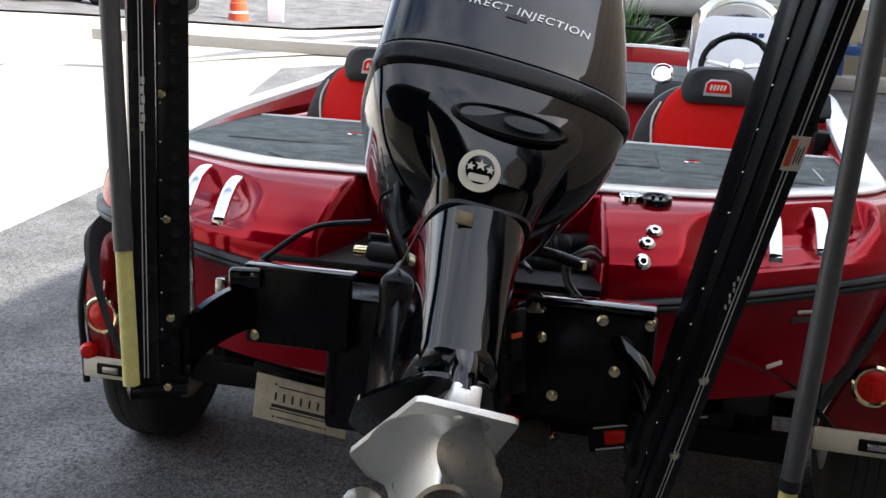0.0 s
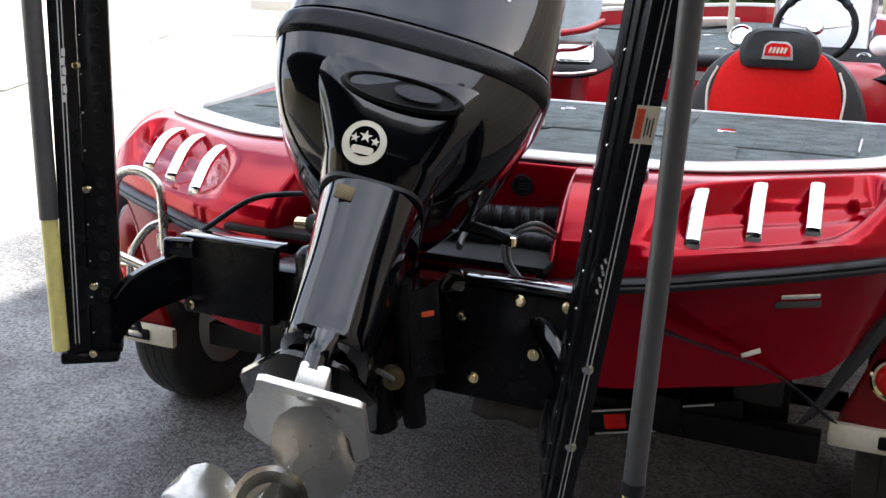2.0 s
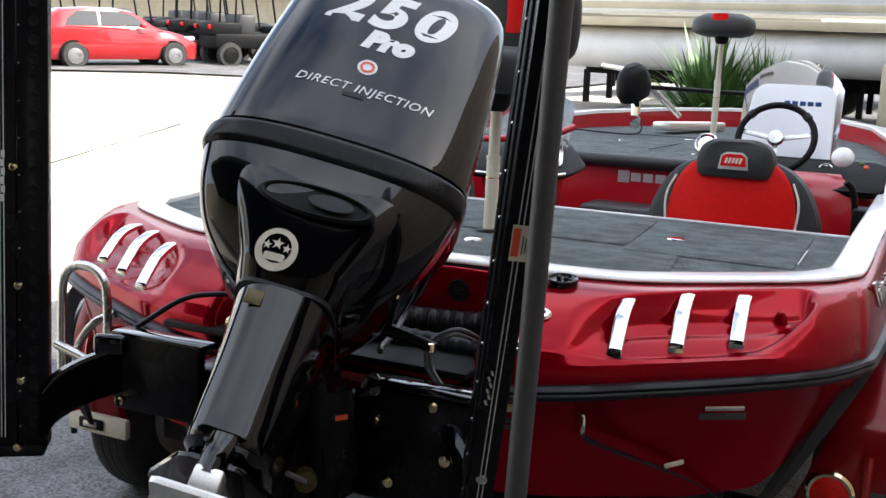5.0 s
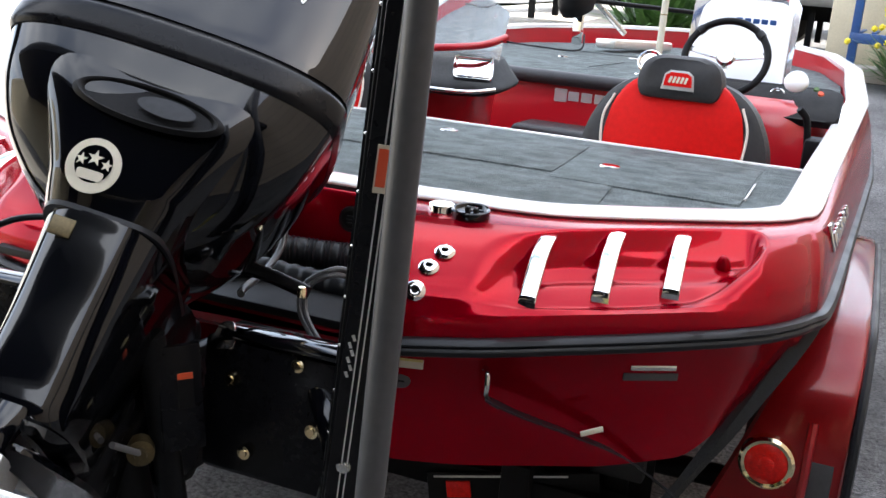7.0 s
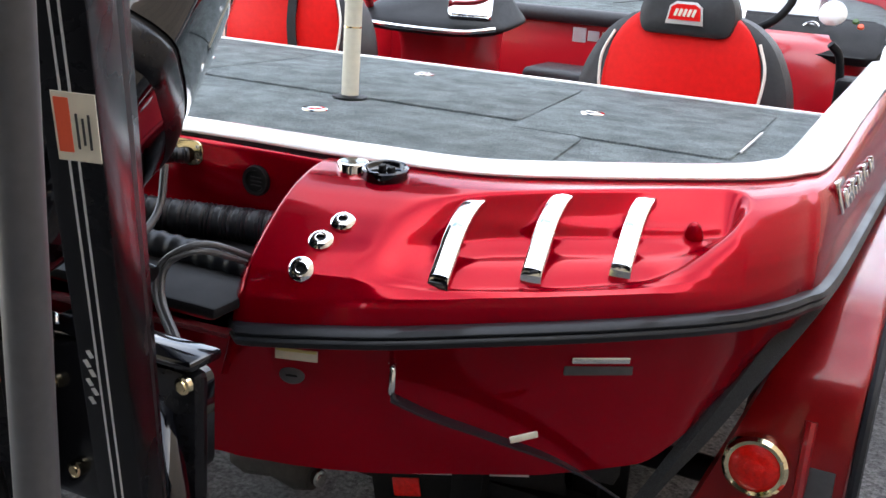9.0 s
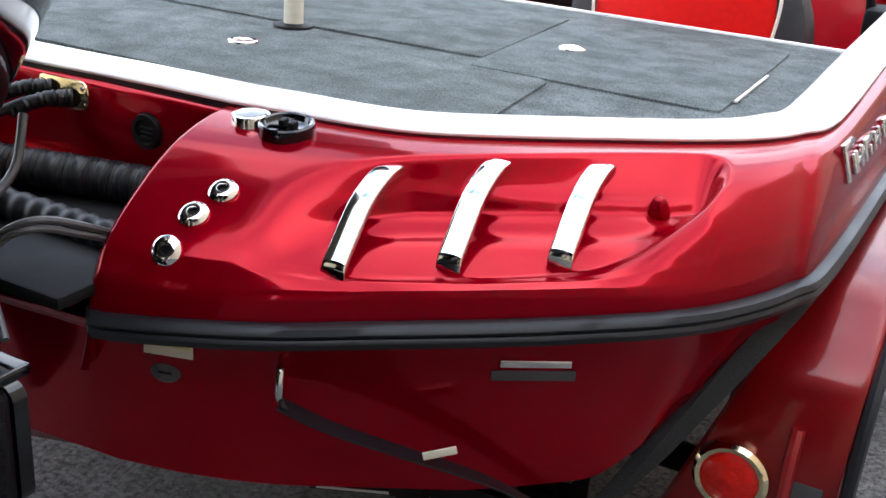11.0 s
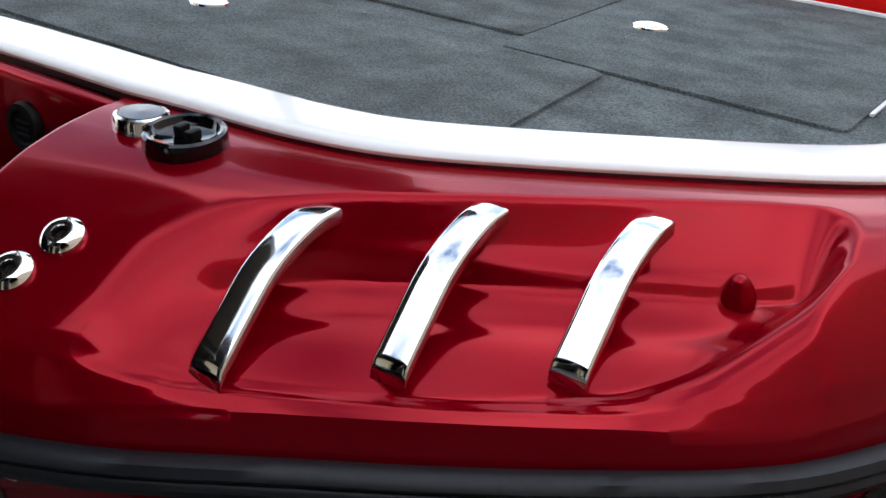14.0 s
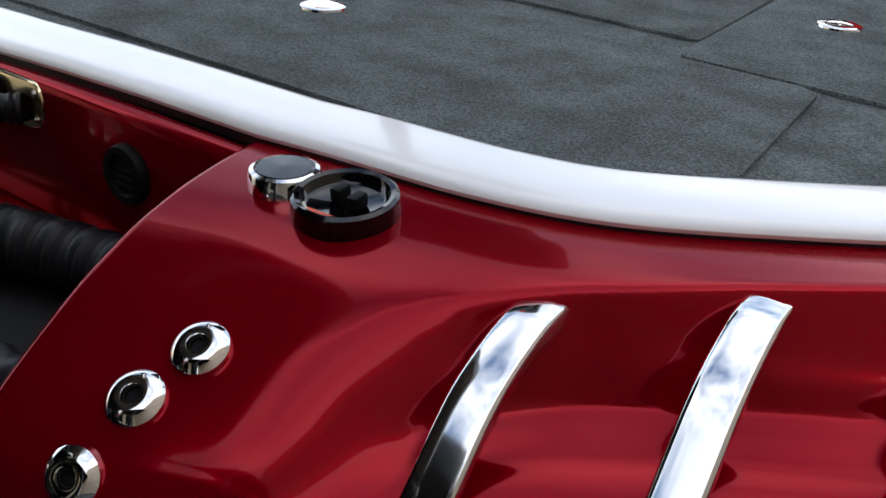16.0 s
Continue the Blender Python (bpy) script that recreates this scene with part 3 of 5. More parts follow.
def make_bar(x0, y0, x1, y1, up0, up1):
    at = lambda f, z: Vector((x0 + f * (x1 - x0), y0 + f * (y1 - y0), z + up0 + (up1 - up0) * f))
    path = catmull([at(-.03, 1.0180), at(.03, 1.0180), at(.18, 1.0155), at(.40, 1.0025), at(.57, .985), at(.76, .953), at(.91, .926), at(.94, .9195), at(.955, .913)], 6)
    w = .0180
    bm = sweep(path, [(-w, -.007), (-w, .003), (-w + .0007, .0056), (-w + .002, .0070), (-w + .0036, .0078), (-w + .005, .0082), (-.008, .0088), (0, .0092), (.008, .0088), (w - .005, .0082), (w - .0036, .0078), (w - .002, .0070), (w - .0007, .0056), (w, .003), (w, -.007)])
    run = Vector((x1 - x0, y1 - y0, 0)).normalized()
    side = Vector((-run.y, run.x, 0))
    for v in bm.verts:  # the upper end is cut aslant
        d = v.co - path[0]
        if abs(d.dot(run)) < .004:
            v.co += run * .018 * (w - d.dot(side)) / (2 * w)
    return bm


for (m, cap, _), bars in zip(SIDES, (BARS, PORT_BARS)):
    for b in bars:
        part("chrome_bar", moved(make_bar(*b), m), CHROME, cap, "polished chrome step bar over the pocket")

for (m, cap, _), (x, y) in zip(SIDES, ((1.064, .056), across(1.064, .056))):
    part("moulded_boss", moved(lathe([(0, .004), (.004, .0035), (.008, .001), (.012, -.005), (.016, -.016), (.018, -.026)], 24), m @ Matrix.Translation((x, y, .997)) @ pose(0, 0, 0, 18)), RED, cap)

# brand mark on the gunwale's side as plain raised shapes
on_side = lambda q, v: Vector((q[0] + (q[2] - q[0]) * v, q[1] + (q[3] - q[1]) * v, cap_z(v) + lift(9) * ease(v / .9) + sheer(q[1]) * (1 - v)))
for k in range(6):
    q0, q1 = station(9.13 + .125 * k), station(9.19 + .125 * k)
    hi, lo = (.74 if k else .66), .87
    x = (on_side(q1, lo) - on_side(q0, lo)).normalized()
    up = on_side(q0, hi) - on_side(q0, lo)
    h, w = up.length, (.066 if k else .080)
    m = basis(on_side(q0, lo), x, up - x * x.dot(up))
    shape = merge(box(.016, h, .010, (.008, h / 2, .003), .003), box(.016, h * (1 if k % 2 else .55), .010, (w - .010, h * (.5 if k % 2 else .30), .003), .003),
                  box(w, .013, .010, (w / 2, h * (.5 if k % 2 else .93), .0035), .003))
    part("brand_shape", moved(shape, m), CHROME, caps[0], "raised chrome brand shape")

# round fittings on the starboard quarter, caps at the deck edge
stbd = caps[0]
def on_cap(x, y):
    """Place and outward normal of the starboard cap above (x, y)."""
    best = None
    for i in range(0, 60):
        for k in range(0, 51):
            q = station(.05 * i)
            d = (q[0] + (q[2] - q[0]) * k / 50 - x) ** 2 + (q[1] + (q[3] - q[1]) * k / 50 - y) ** 2
            if best is None or d < best[0]:
                best = (d, .05 * i, k / 50)
    at = lambda u, v: Vector((*(station(u)[:2] + (station(u)[2:] - station(u)[:2]) * v), cap_z(v) - pocket(u, v)))
    u, v = best[1], best[2]
    p = at(u, v)
    n = (at(u + .1, v) - p).cross(at(u, v + .03) - p)
    n = -n if n.z < 0 else n
    return Vector((x, y, p.z)), n.normalized()


for x, y in ((.548, -.311), (.534, -.357), (.529, -.407)):
    p, n = on_cap(x, y)
    m = basis(p + n * .002, n.orthogonal(), n.cross(n.orthogonal()))
    f = part("drain_fitting", moved(lathe([(.0066, -.012), (.0066, .0056), (.0076, .0076), (.0112, .0082), (.0165, .0062), (.0215, .001), (.0222, -.006)], 32), m), CHROME, stbd, "polished round through-hull fitting")
    part("drain_bore", moved(lathe([(0, .001), (.0060, .001), (.0067, .004), (.0068, .0052)], 20), m), MATTE, f, "dark bore")
    for a in (.9, 4.04):
        part("screw", moved(lathe([(0, .0022), (.0018, .0018), (.0024, 0)], 10), m @ Matrix.Translation((.0145 * math.cos(a), .0145 * math.sin(a), .0062))), STEEL, f)
m = basis((.4680, -.149, 1.0420), (1, .05, 0), (0, 1, .05))
f = part("filler_cap", moved(lathe([(0, .012), (.0245, .012), (.0255, .0140), (.029, .0125), (.031, .008), (.031, -.016)], 36), m), CHROME, stbd, "chrome filler cap with a black centre")
part("cap_face", moved(lathe([(0, .0148), (.0235, .0142), (.0245, .0122)], 28), m), BLACK, f, "black cap face")
m = basis((.5380, -.152, 1.0420), (1, .05, 0), (0, 1, .12))
f = part("open_filler", moved(lathe([(0, .004), (.030, .004), (.033, .006), (.036, .013), (.040, .0145), (.043, .012), (.044, .0), (.043, -.016)], 40), m), BLACK, stbd, "black open filler ring")
part("filler_tab", moved(merge(box(.010, .016, .012, (-.008, .004, .010), .002), box(.010, .016, .012, (.012, .0, .010), .002)), m), MATTE, f)
part("filler_ring_mark", moved(merge(*[box(.005, .0035, .001, (.033 * math.cos(a), .033 * math.sin(a), .0072), 0, rot=Matrix.Rotation(a + 1.57, 4, "Z")) for a in [3.9 + .16 * k for k in range(11)]]), m), CREAM, f, "pale printed marks")
part("filler_label", moved(box(.030, .007, .001, (-.004, -.0275, .0062)), m), ORANGE, f, "orange-red printed strip")

# fittings on the well wall
g = part("well_gauge", moved(lathe([(0, .006), (.020, .006), (.022, .010), (.029, .010), (.031, .004), (.031, -.004)], 32), basis((.240, -.133, .978), (1, 0, 0), (0, 0, 1))), MATTE, wall, "round black gauge")
part("gauge_bar", merge(*[box(.026, .002, .003, (.245, -.1435, .970 + .008 * k)) for k in range(3)]), RUBBER, g)
o = part("cable_plate", prism(rounded([(-.062, -.026), (.062, -.026), (.062, .026), (-.062, .026)], .024, 6), 0, .005, .002), GOLD, wall, "polished oval cable plate")
o.data.transform(basis((.045, -.131, 1.010), (1, 0, 0), (0, 0, 1)))
for x, z in ((-.005, .996), (.095, .996), (.095, 1.024), (-.005, 1.024)):
    part("plate_screw", bolt((x, -.136, z), (0, -1, 0), .004, .003), STEEL, o)
part("bilge_plate", box(.08, .012, .05, (-.227, -.135, .966), .004), GOLD, wall)

# stern transom fittings
def on_transom(x, z):
    """A place on the starboard transom face below the rail, and its outward normal."""
    best = min((abs(station(.05 * i)[2] - .03 - x), .05 * i) for i in range(0, 140))[1]
    s, e = station(best), station(best + .1)
    d = Vector((e[2] - s[2], e[3] - s[3], 0)).normalized()
    n = d.cross(Vector((0, 0, 1)))
    k = lerp(z, [(.58, .066), (.70, .052), (.775, .035), (.804, .012)])
    return Vector((s[2], s[3], z)) - n * (k - .001), d, n


def plaque(name, x, z, w, h, material, label, thick=.003, parent=None):
    p, d, n = on_transom(x, z)
    return part(name, moved(box(w, h, thick, (0, 0, 0), min(.002, thick / 3)), basis(p, d, (0, 0, 1))), material, parent or hull, label)


stk = plaque("warning_label", .500, .766, .075, .022, CREAM, "small cream warning label", .002)
plaque("label_band", .500, .7735, .072, .006, YELLOW, "yellow band", .0035, stk)
p, d, n = on_transom(.488, .722)
ov = part("oval_vent", moved(lathe([(0, .003), (.020, .003), (.023, .001), (.023, -.002)], 28), basis(p, d, (0, 0, 1)) @ Matrix.Diagonal((1, .72, 1, 1))), GREYTUBE, hull, "grey oval vent cover")
plaque("vent_slot", .488, .722, .022, .005, MATTE, "", .008, ov)
plaque("model_badge", .968, .780, .105, .012, STEEL, "silver bar badge", .004)
plaque("badge_bar", .968, .757, .125, .017, GREYTUBE, "grey bar badge", .004)
p, d, n = on_transom(.655, .742)
eye = part("tie_down_eye", tube([p + Vector((0, 0, .028)), p + n * .030 + Vector((0, 0, .022)), p + n * .034 - Vector((0, 0, .018)), p - Vector((0, 0, .03))], .006, 10, 6), STEEL, hull, "stainless tie-down eye")
part("eye_plate", moved(lathe([(0, .004), (.010, .004), (.011, 0)], 16), basis(p + Vector((0, 0, .028)), d, (0, 0, 1))), STEEL, eye)
strap = root("tie_down_strap", "black webbing tie-down strap hooked to the transom eye", "strap")
q = p + n * .03 - Vector((0, 0, .03))
part("webbing", sweep(catmull([q, q + Vector((.07, .03, -.03)), q + Vector((.16, .09, -.07)), q + Vector((.27, .19, -.14)), q + Vector((.40, .36, -.30))], 6), [(-.016, -.002), (-.016, .002), (.016, .002), (.016, -.002)]), RUBBER, strap)
part("strap_tag", box(.05, .004, .012, tuple(q + Vector((.205, .108, -.062))), .001, rot=pose(0, 0, 0, 0, -14, 34)), CREAM, strap, "cream strap tag")
part("hook", tube([q + Vector((0, 0, .012)), q + Vector((.008, .0, -.004)), q + Vector((.03, .012, -.018))], .005, 8), RUBBER, strap)

# pedestal seats: one on the aft deck, one on the bow deck
def pedestal(label, m, h):
    ped = root("pedestal_seat", label, "pedestal seat", m, "pedestal seats")
    part("socket", moved(lathe([(0, .006), (.030, .006), (.045, .002), (.046, 0)], 24), Matrix.Identity(4)), MATTE, ped)
    part("pole", tube([(0, 0, 0), (.001, 0, h * .58)], .0225, 16, 1), CREAM, ped, "cream painted lower pole")
    part("upper_pole", tube([(0, 0, h * .58), (.002, 0, h)], .0185, 16, 1), CREAM, ped)
    part("pole_collar", tube([(0, 0, h * .575), (0, 0, h * .60)], .0245, 16, 1), CREAM, ped)
    part("pole_band", tube([(0, 0, h * .42), (0, 0, h * .43)], .0235, 16, 1), GOLD, ped, "amber worn band")
    part("swivel", lathe([(.03, h - .02), (.045, h), (.05, h + .04), (.05, h + .05)], 20, True), MATTE, ped)
    return ped


ped = pedestal("cream seat pole with a black folded seat on the deck", Matrix.Translation((.044, .536, 1.046)), .42)
part("seat_pad", moved(skin([(0, .14, -.16, .16, 2.8), (.03, .18, -.19, .19, 2.8), (.12, .18, -.19, .19, 2.6), (.15, .14, -.15, .15, 2.2)]), Matrix.Translation((.01, .03, .46))), VINYL_B, ped)
part("folded_back", moved(skin([(0, .14, -.06, .06, 2.6), (.06, .19, -.07, .07, 2.6), (.24, .19, -.07, .07, 2.6), (.32, .12, -.05, .05, 2.2)]), Matrix.Translation((.02, .16, .56))), VINYL_B, ped)
part("seat_accent", moved(skin([(0, .09, -.04, .04, 2.4), (.16, .09, -.04, .04, 2.4)]), Matrix.Translation((.03, .125, .66))), VINYL_R, ped, "red vinyl inlay")
bow_ped = pedestal("cream seat pole with a black bicycle-style seat on the bow deck", Matrix.Translation((-.033, 4.68, 1.208)), .66)
part("seat_pad", moved(skin([(0, .13, -.15, .15, 2.6), (.03, .20, -.19, .17, 2.6), (.11, .20, -.18, .16, 2.4), (.15, .13, -.12, .12, 2.2)]), Matrix.Translation((.01, 0, .69))), VINYL_B, bow_ped)
part("seat_accent", moved(skin([(0, .06, -.02, .02, 2.4), (.045, .05, -.02, .02, 2.4)]), Matrix.Translation((.01, -.165, .79))), VINYL_R, bow_ped, "red vinyl inlay")


# ---- seats in the cockpit ----
def make_seat(x, belt):
    seat = root("bucket_seat", "red vinyl seat with charcoal wings, black headrest" + (" and black belt" if belt else ""), "seat", pose(x, 1.374, .043, -6) @ Matrix.Scale(1.03, 4), "cockpit seats")
    zz = .205
    wing = [(-.33, .66), (.33, .66), (.335, .85), (.315, .99), (.26, 1.10), (.19, 1.16), (.10, 1.185), (-.10, 1.185), (-.19, 1.16), (-.26, 1.10), (-.315, .99), (-.335, .85)]
    wing = [(a, b - .0 + zz - .17) for a, b in rounded(wing, .05, 3)]
    part("wing", pillow(wing, .15), VINYL_B, seat, "charcoal vinyl side wings")
    pan = [(-.20, .66), (.20, .66), (.225, .85), (.235, .97), (.215, 1.08), (.17, 1.15), (.10, 1.19), (-.10, 1.19), (-.17, 1.15), (-.215, 1.08), (-.235, .97), (-.225, .85)]
    pan = [(a * 1.04, b + zz - .17) for a, b in rounded(pan, .04, 3)]
    part("backrest", moved(pillow(pan, .13), Matrix.Translation((0, -.030, 0))), VINYL_R, seat)
    for s in (1, -1):
        part("lower_panel", moved(pillow([(s * .20, .70), (s * .31, .70), (s * .255, .93), (s * .225, .95)], .07), Matrix.Translation((0, -.058, zz - .19))), VINYL_R, seat)
        part("piping", tube([(s * .212, -.088, .72 + zz - .17), (s * .235, -.092, .90 + zz - .17), (s * .243, -.090, 1.02 + zz - .17), (s * .215, -.078, 1.10 + zz - .17)], .0045, 8), PIPING, seat, "cream piping")
    head = [(-.135, 1.10), (.135, 1.10), (.15, 1.16), (.13, 1.225), (.08, 1.25), (-.08, 1.25), (-.13, 1.225), (-.15, 1.16)]
    hd = part("headrest", moved(pillow([(a, b + zz - .17) for a, b in rounded(head, .05, 3)], .13, .6), Matrix.Translation((0, -.055, 0))), VINYL_B, seat, "black padded headrest")
    z0 = 1.165 + zz - .17
    em = part("emblem", moved(prism([(-.055, -.032), (.055, -.032), (.048, .018), (.030, .032), (-.030, .032), (-.048, .018)], 0, .006, .002), basis((0, -.124, z0), (1, 0, 0), (0, 0, 1))), SILVER, hd, "silver framed emblem")
    part("emblem_field", moved(prism([(-.047, -.020), (.047, -.020), (.042, .015), (.027, .025), (-.027, .025), (-.042, .015)], 0, .002), basis((0, -.1302, z0), (1, 0, 0), (0, 0, 1))), VINYL_R, em, "dark red emblem field")
    part("emblem_mark", merge(*[box(.008, .002, .022, (-.026 + .013 * k, -.1328, z0 + .001), 0, rot=pose(0, 0, 0, 0, 18)) for k in range(5)]), CREAM, em, "pale script strokes")
    if belt:
        part("belt", sweep(catmull([(.14, -.107, .72), (.10, -.112, .86), (.06, -.112, 1.02), (.05, -.10, 1.15)], 5), [(-.018, -.002), (-.018, .002), (.018, .002), (.018, -.002)], up=(0, -1, 0)), RUBBER, seat, "black webbing belt")
    return seat


make_seat(.685, False)
make_seat(-.77, True)


# ---- helm ----
helm = root("helm_console", "grey helm console with a white-lit windscreen, gauges and steering wheel", "console", pose(.78, 2.04, .015))
part("pod", moved(skin([(.66, .40, -.12, .5, 3.2), (.95, .40, -.12, .5, 3.2), (1.14, .36, -.08, .45, 3.0), (1.20, .30, .0, .40, 2.6)]), Matrix.Identity(4)), RED_INT, helm, "red console pod")
part("dash", prism(rounded([(-.38, -.14), (.42, -.14), (.42, .10), (-.38, .10)], .05), 0, .03, .01), MATTE, helm, "dark grey dash").data.transform(pose(0, .08, 1.18, 28))
ws = [(-.235, 1.20), (.175, 1.20), (.165, 1.565), (.130, 1.605), (-.165, 1.605), (-.205, 1.565)]
part("screen_back", moved(pillow(rounded(ws, .04), .03, .2), Matrix.Translation((0, .20, 1.20)) @ pose(0, 0, 0, -24) @ Matrix.Translation((0, 0, -1.20))), SCREEN, helm, "white cover over the windscreen pod")
part("windscreen", loft([[(-.025 + .245 * math.sin(a), .36 - .20 * (1 - math.cos(a)) + .10 * f, 1.24 + .45 * f * math.cos(.72 * a)) for a in (-1.1 + .22 * k for k in range(11))] for f in (0, .25, .5, .75, 1)], False, False), SMOKE, helm, "smoked acrylic windscreen")
wheel = part("steering_wheel", moved(loft([[(.155 * math.cos(a) + .014 * math.cos(b) * math.cos(a), .155 * math.sin(a) + .014 * math.cos(b) * math.sin(a), .014 * math.sin(b)) for b in (2 * math.pi * k / 10 for k in range(10))] for a in (2 * math.pi * k / 40 for k in range(41))], False), Matrix.Translation((-.02, -.14, 1.345)) @ pose(0, 0, 0, 62)), MATTE, helm, "black steering wheel rim")
wm = Matrix.Translation((-.02, -.14, 1.345)) @ pose(0, 0, 0, 62)
for a in (.2, 2.94, 4.71):
    part("spoke", moved(box(.15, .022, .006, (.075, 0, -.01), .002, rot=None), wm @ Matrix.Rotation(a, 4, "Z")), STEEL, wheel, "bright spoke")
for a in (.75, 2.39):
    part("grip_band", moved(tube([(.155 * math.cos(a - .08), .155 * math.sin(a - .08), 0), (.155 * math.cos(a + .08), .155 * math.sin(a + .08), 0)], .018, 10, 1), wm), RUBBER, wheel)
part("hub", moved(lathe([(0, .02), (.03, .018), (.036, 0)], 24), wm), STEEL, wheel)
part("logo_bar", merge(*[box(.026, .003, .028, (-.045 + .034 * k, .309, 1.485), .002) for k in range(5)]), BLUE, helm, "blue block lettering shapes")
part("white_dome", moved(lathe([(0, .03), (.03, .026), (.045, .012), (.048, 0)], 28), Matrix.Translation((.235, .10, 1.27)) @ pose(0, 0, 0, 55)), WHITE, helm, "white round gauge cover")
part("gauge", moved(lathe([(0, .006), (.022, .006), (.026, .012), (.030, .010), (.031, 0)], 28), Matrix.Translation((.17, .10, 1.21)) @ pose(0, 0, 0, 50)), CHROME, helm, "small chrome-rimmed gauge")
part("switch_green", moved(lathe([(0, .008), (.010, .007), (.012, 0)], 12), Matrix.Translation((.315, .09, 1.25)) @ pose(0, 0, 0, 40)), LEAF, helm, "green switch")
part("switch_red", moved(lathe([(0, .008), (.010, .007), (.012, 0)], 12), Matrix.Translation((.335, .07, 1.235)) @ pose(0, 0, 0, 40)), ORANGE, helm, "red switch")
part("left_gauge", moved(lathe([(0, .008), (.038, .008), (.046, .016), (.052, .012), (.053, 0)], 28), Matrix.Translation((-.35, .09, 1.285)) @ pose(0, 0, 0, 60)), CHROME, helm, "round chrome-rimmed speedometer")
thr = part("throttle_box", box(.07, .16, .14, (.36, -.30, 1.03), .015), MATTE, helm, "black throttle box")
part("throttle_lever", tube([(.335, -.30, 1.06), (.32, -.31, 1.16), (.29, -.33, 1.20)], .013, 10), MATTE, thr)
part("throttle_arm", tube([(.39, -.33, .80), (.385, -.36, .92), (.37, -.33, 1.0)], .012, 10), CHROME, thr)

port_console = root("passenger_console", "charcoal and red passenger console with a chrome-edged window", "console", pose(-.50, 2.05, .0))
part("pod", skin([(.66, .15, -.05, .5, 3.6), (.95, .15, -.05, .5, 3.6), (1.06, .17, -.06, .48, 3.4), (1.10, .20, -.08, .45, 3.0)]), RED_INT, port_console, "red console box")
part("console_top", moved(skin([(0, .30, -.20, .28, 3.2), (.02, .33, -.23, .30, 3.4), (.05, .31, -.20, .30, 3.2), (.12, .24, .02, .28, 2.8)]), Matrix.Translation((0, .06, 1.10)) @ pose(0, 0, 0, 6)), MATTE, port_console, "charcoal moulded console top")
part("console_trim", tube([(-.30, -.10, 1.115), (-.1, -.185, 1.105), (.2, -.175, 1.105), (.32, -.08, 1.12)], .010, 10), CHROME, port_console, "bright edge trim")
part("console_window", moved(box(.17, .012, .11, (0, 0, 0), .02, 3), Matrix.Translation((.22, -.10, 1.20)) @ pose(0, 0, 0, -35, 0, 20)), CHROME, port_console, "mirror-bright panel")
part("console_rail", tube([(-.26, -.04, 1.16), (-.20, -.16, 1.25), (.02, -.18, 1.27), (.24, -.12, 1.30), (.32, .0, 1.34)], .016, 10), RED_INT, port_console, "red grab rail")
part("windscreen", loft([[(.28 * math.sin(a), .24 - .2 * (1 - math.cos(a)) + .09 * f, 1.22 + .30 * f * (1 - .25 * abs(a))) for a in (-1.1 + .22 * k for k in range(11))] for f in (0, .5, 1)], False, False), GLASS, port_console)

# trolling motor on the bow
tm = root("trolling_motor", "black and grey trolling motor folded on the bow deck", "trolling motor", pose(-.40, 4.75, 1.215, 0, 0, -20))
part("mount", box(.16, .75, .06, (0, .35, .05), .015), CAST, tm, "pale alloy mount")
part("shaft", tube([(-.06, -.25, .32), (.3, .9, .30)], .016, 12, 1), MATTE, tm)
part("head", moved(skin([(0, .06, -.11, .10, 2.4), (.06, .075, -.13, .12, 2.4), (.15, .065, -.10, .10, 2.2), (.19, .03, -.05, .05, 2)]), Matrix.Translation((-.06, -.28, .24)) @ pose(0, 0, 0, 20) @ Matrix.Diagonal((1.25, 1.2, 1.25, 1))), MATTE, tm)
part("arm", tube([(-.5, -.1, .46), (-.2, -.10, .40), (.0, .2, .12)], .02, 10), STEEL, tm)
part("lower_bracket", box(.07, .03, .20, (-.05, -.28, .13), .01), CHROME, tm)
part("cord", tube([(.02, -.3, .1), (.06, -.4, .005), (-.1, -.6, .005), (-.5, -.5, .005)], .006, 8), RUBBER, tm)

# ---- outboard motor ----
# tilted up and steered over: its own axes in the boat's
BIG, STAR_X, WIDE = 1.07, -.036, .20
turn = basis((0, 0, 0), Vector((.905, .32, -.28)).normalized(), Vector((-.425, .66, -.618)).normalized())
turn = Matrix.Rotation(radians(3), 4, Vector((.996, -1.786, .324))) @ turn
MX = Matrix.Translation(Vector((.219, -.988, 1.203)) - turn @ Vector((STAR_X * BIG, -.462 * BIG, 0))) @ turn @ Matrix.Scale(BIG, 4)
motor = root("outboard_motor", "large glossy black outboard motor tilted up and turned to starboard", "outboard motor", MX)
cowl = part("upper_cowl", skin([(.268, .268, -.476, .0153, 2.5), (.296, .268, -.475, .0153, 2.5), (.385, .265, -.468, .0153, 2.5), (.54, .256, -.452, .0149, 2.465), (.71, .241, -.424, .014, 2.43), (.80, .216, -.39, .0128, 2.36), (.852, .160, -.32, .0102, 2.22), (.866, .08, -.2, .006, 2.08)], 56, 4, WIDE), BLACK, motor)
part("seam_gasket", skin([(.254, .264, -.472, .0151, 2.465), (.270, .264, -.472, .0151, 2.465)], 56, 1, WIDE), RUBBER, motor, "black seam gasket")
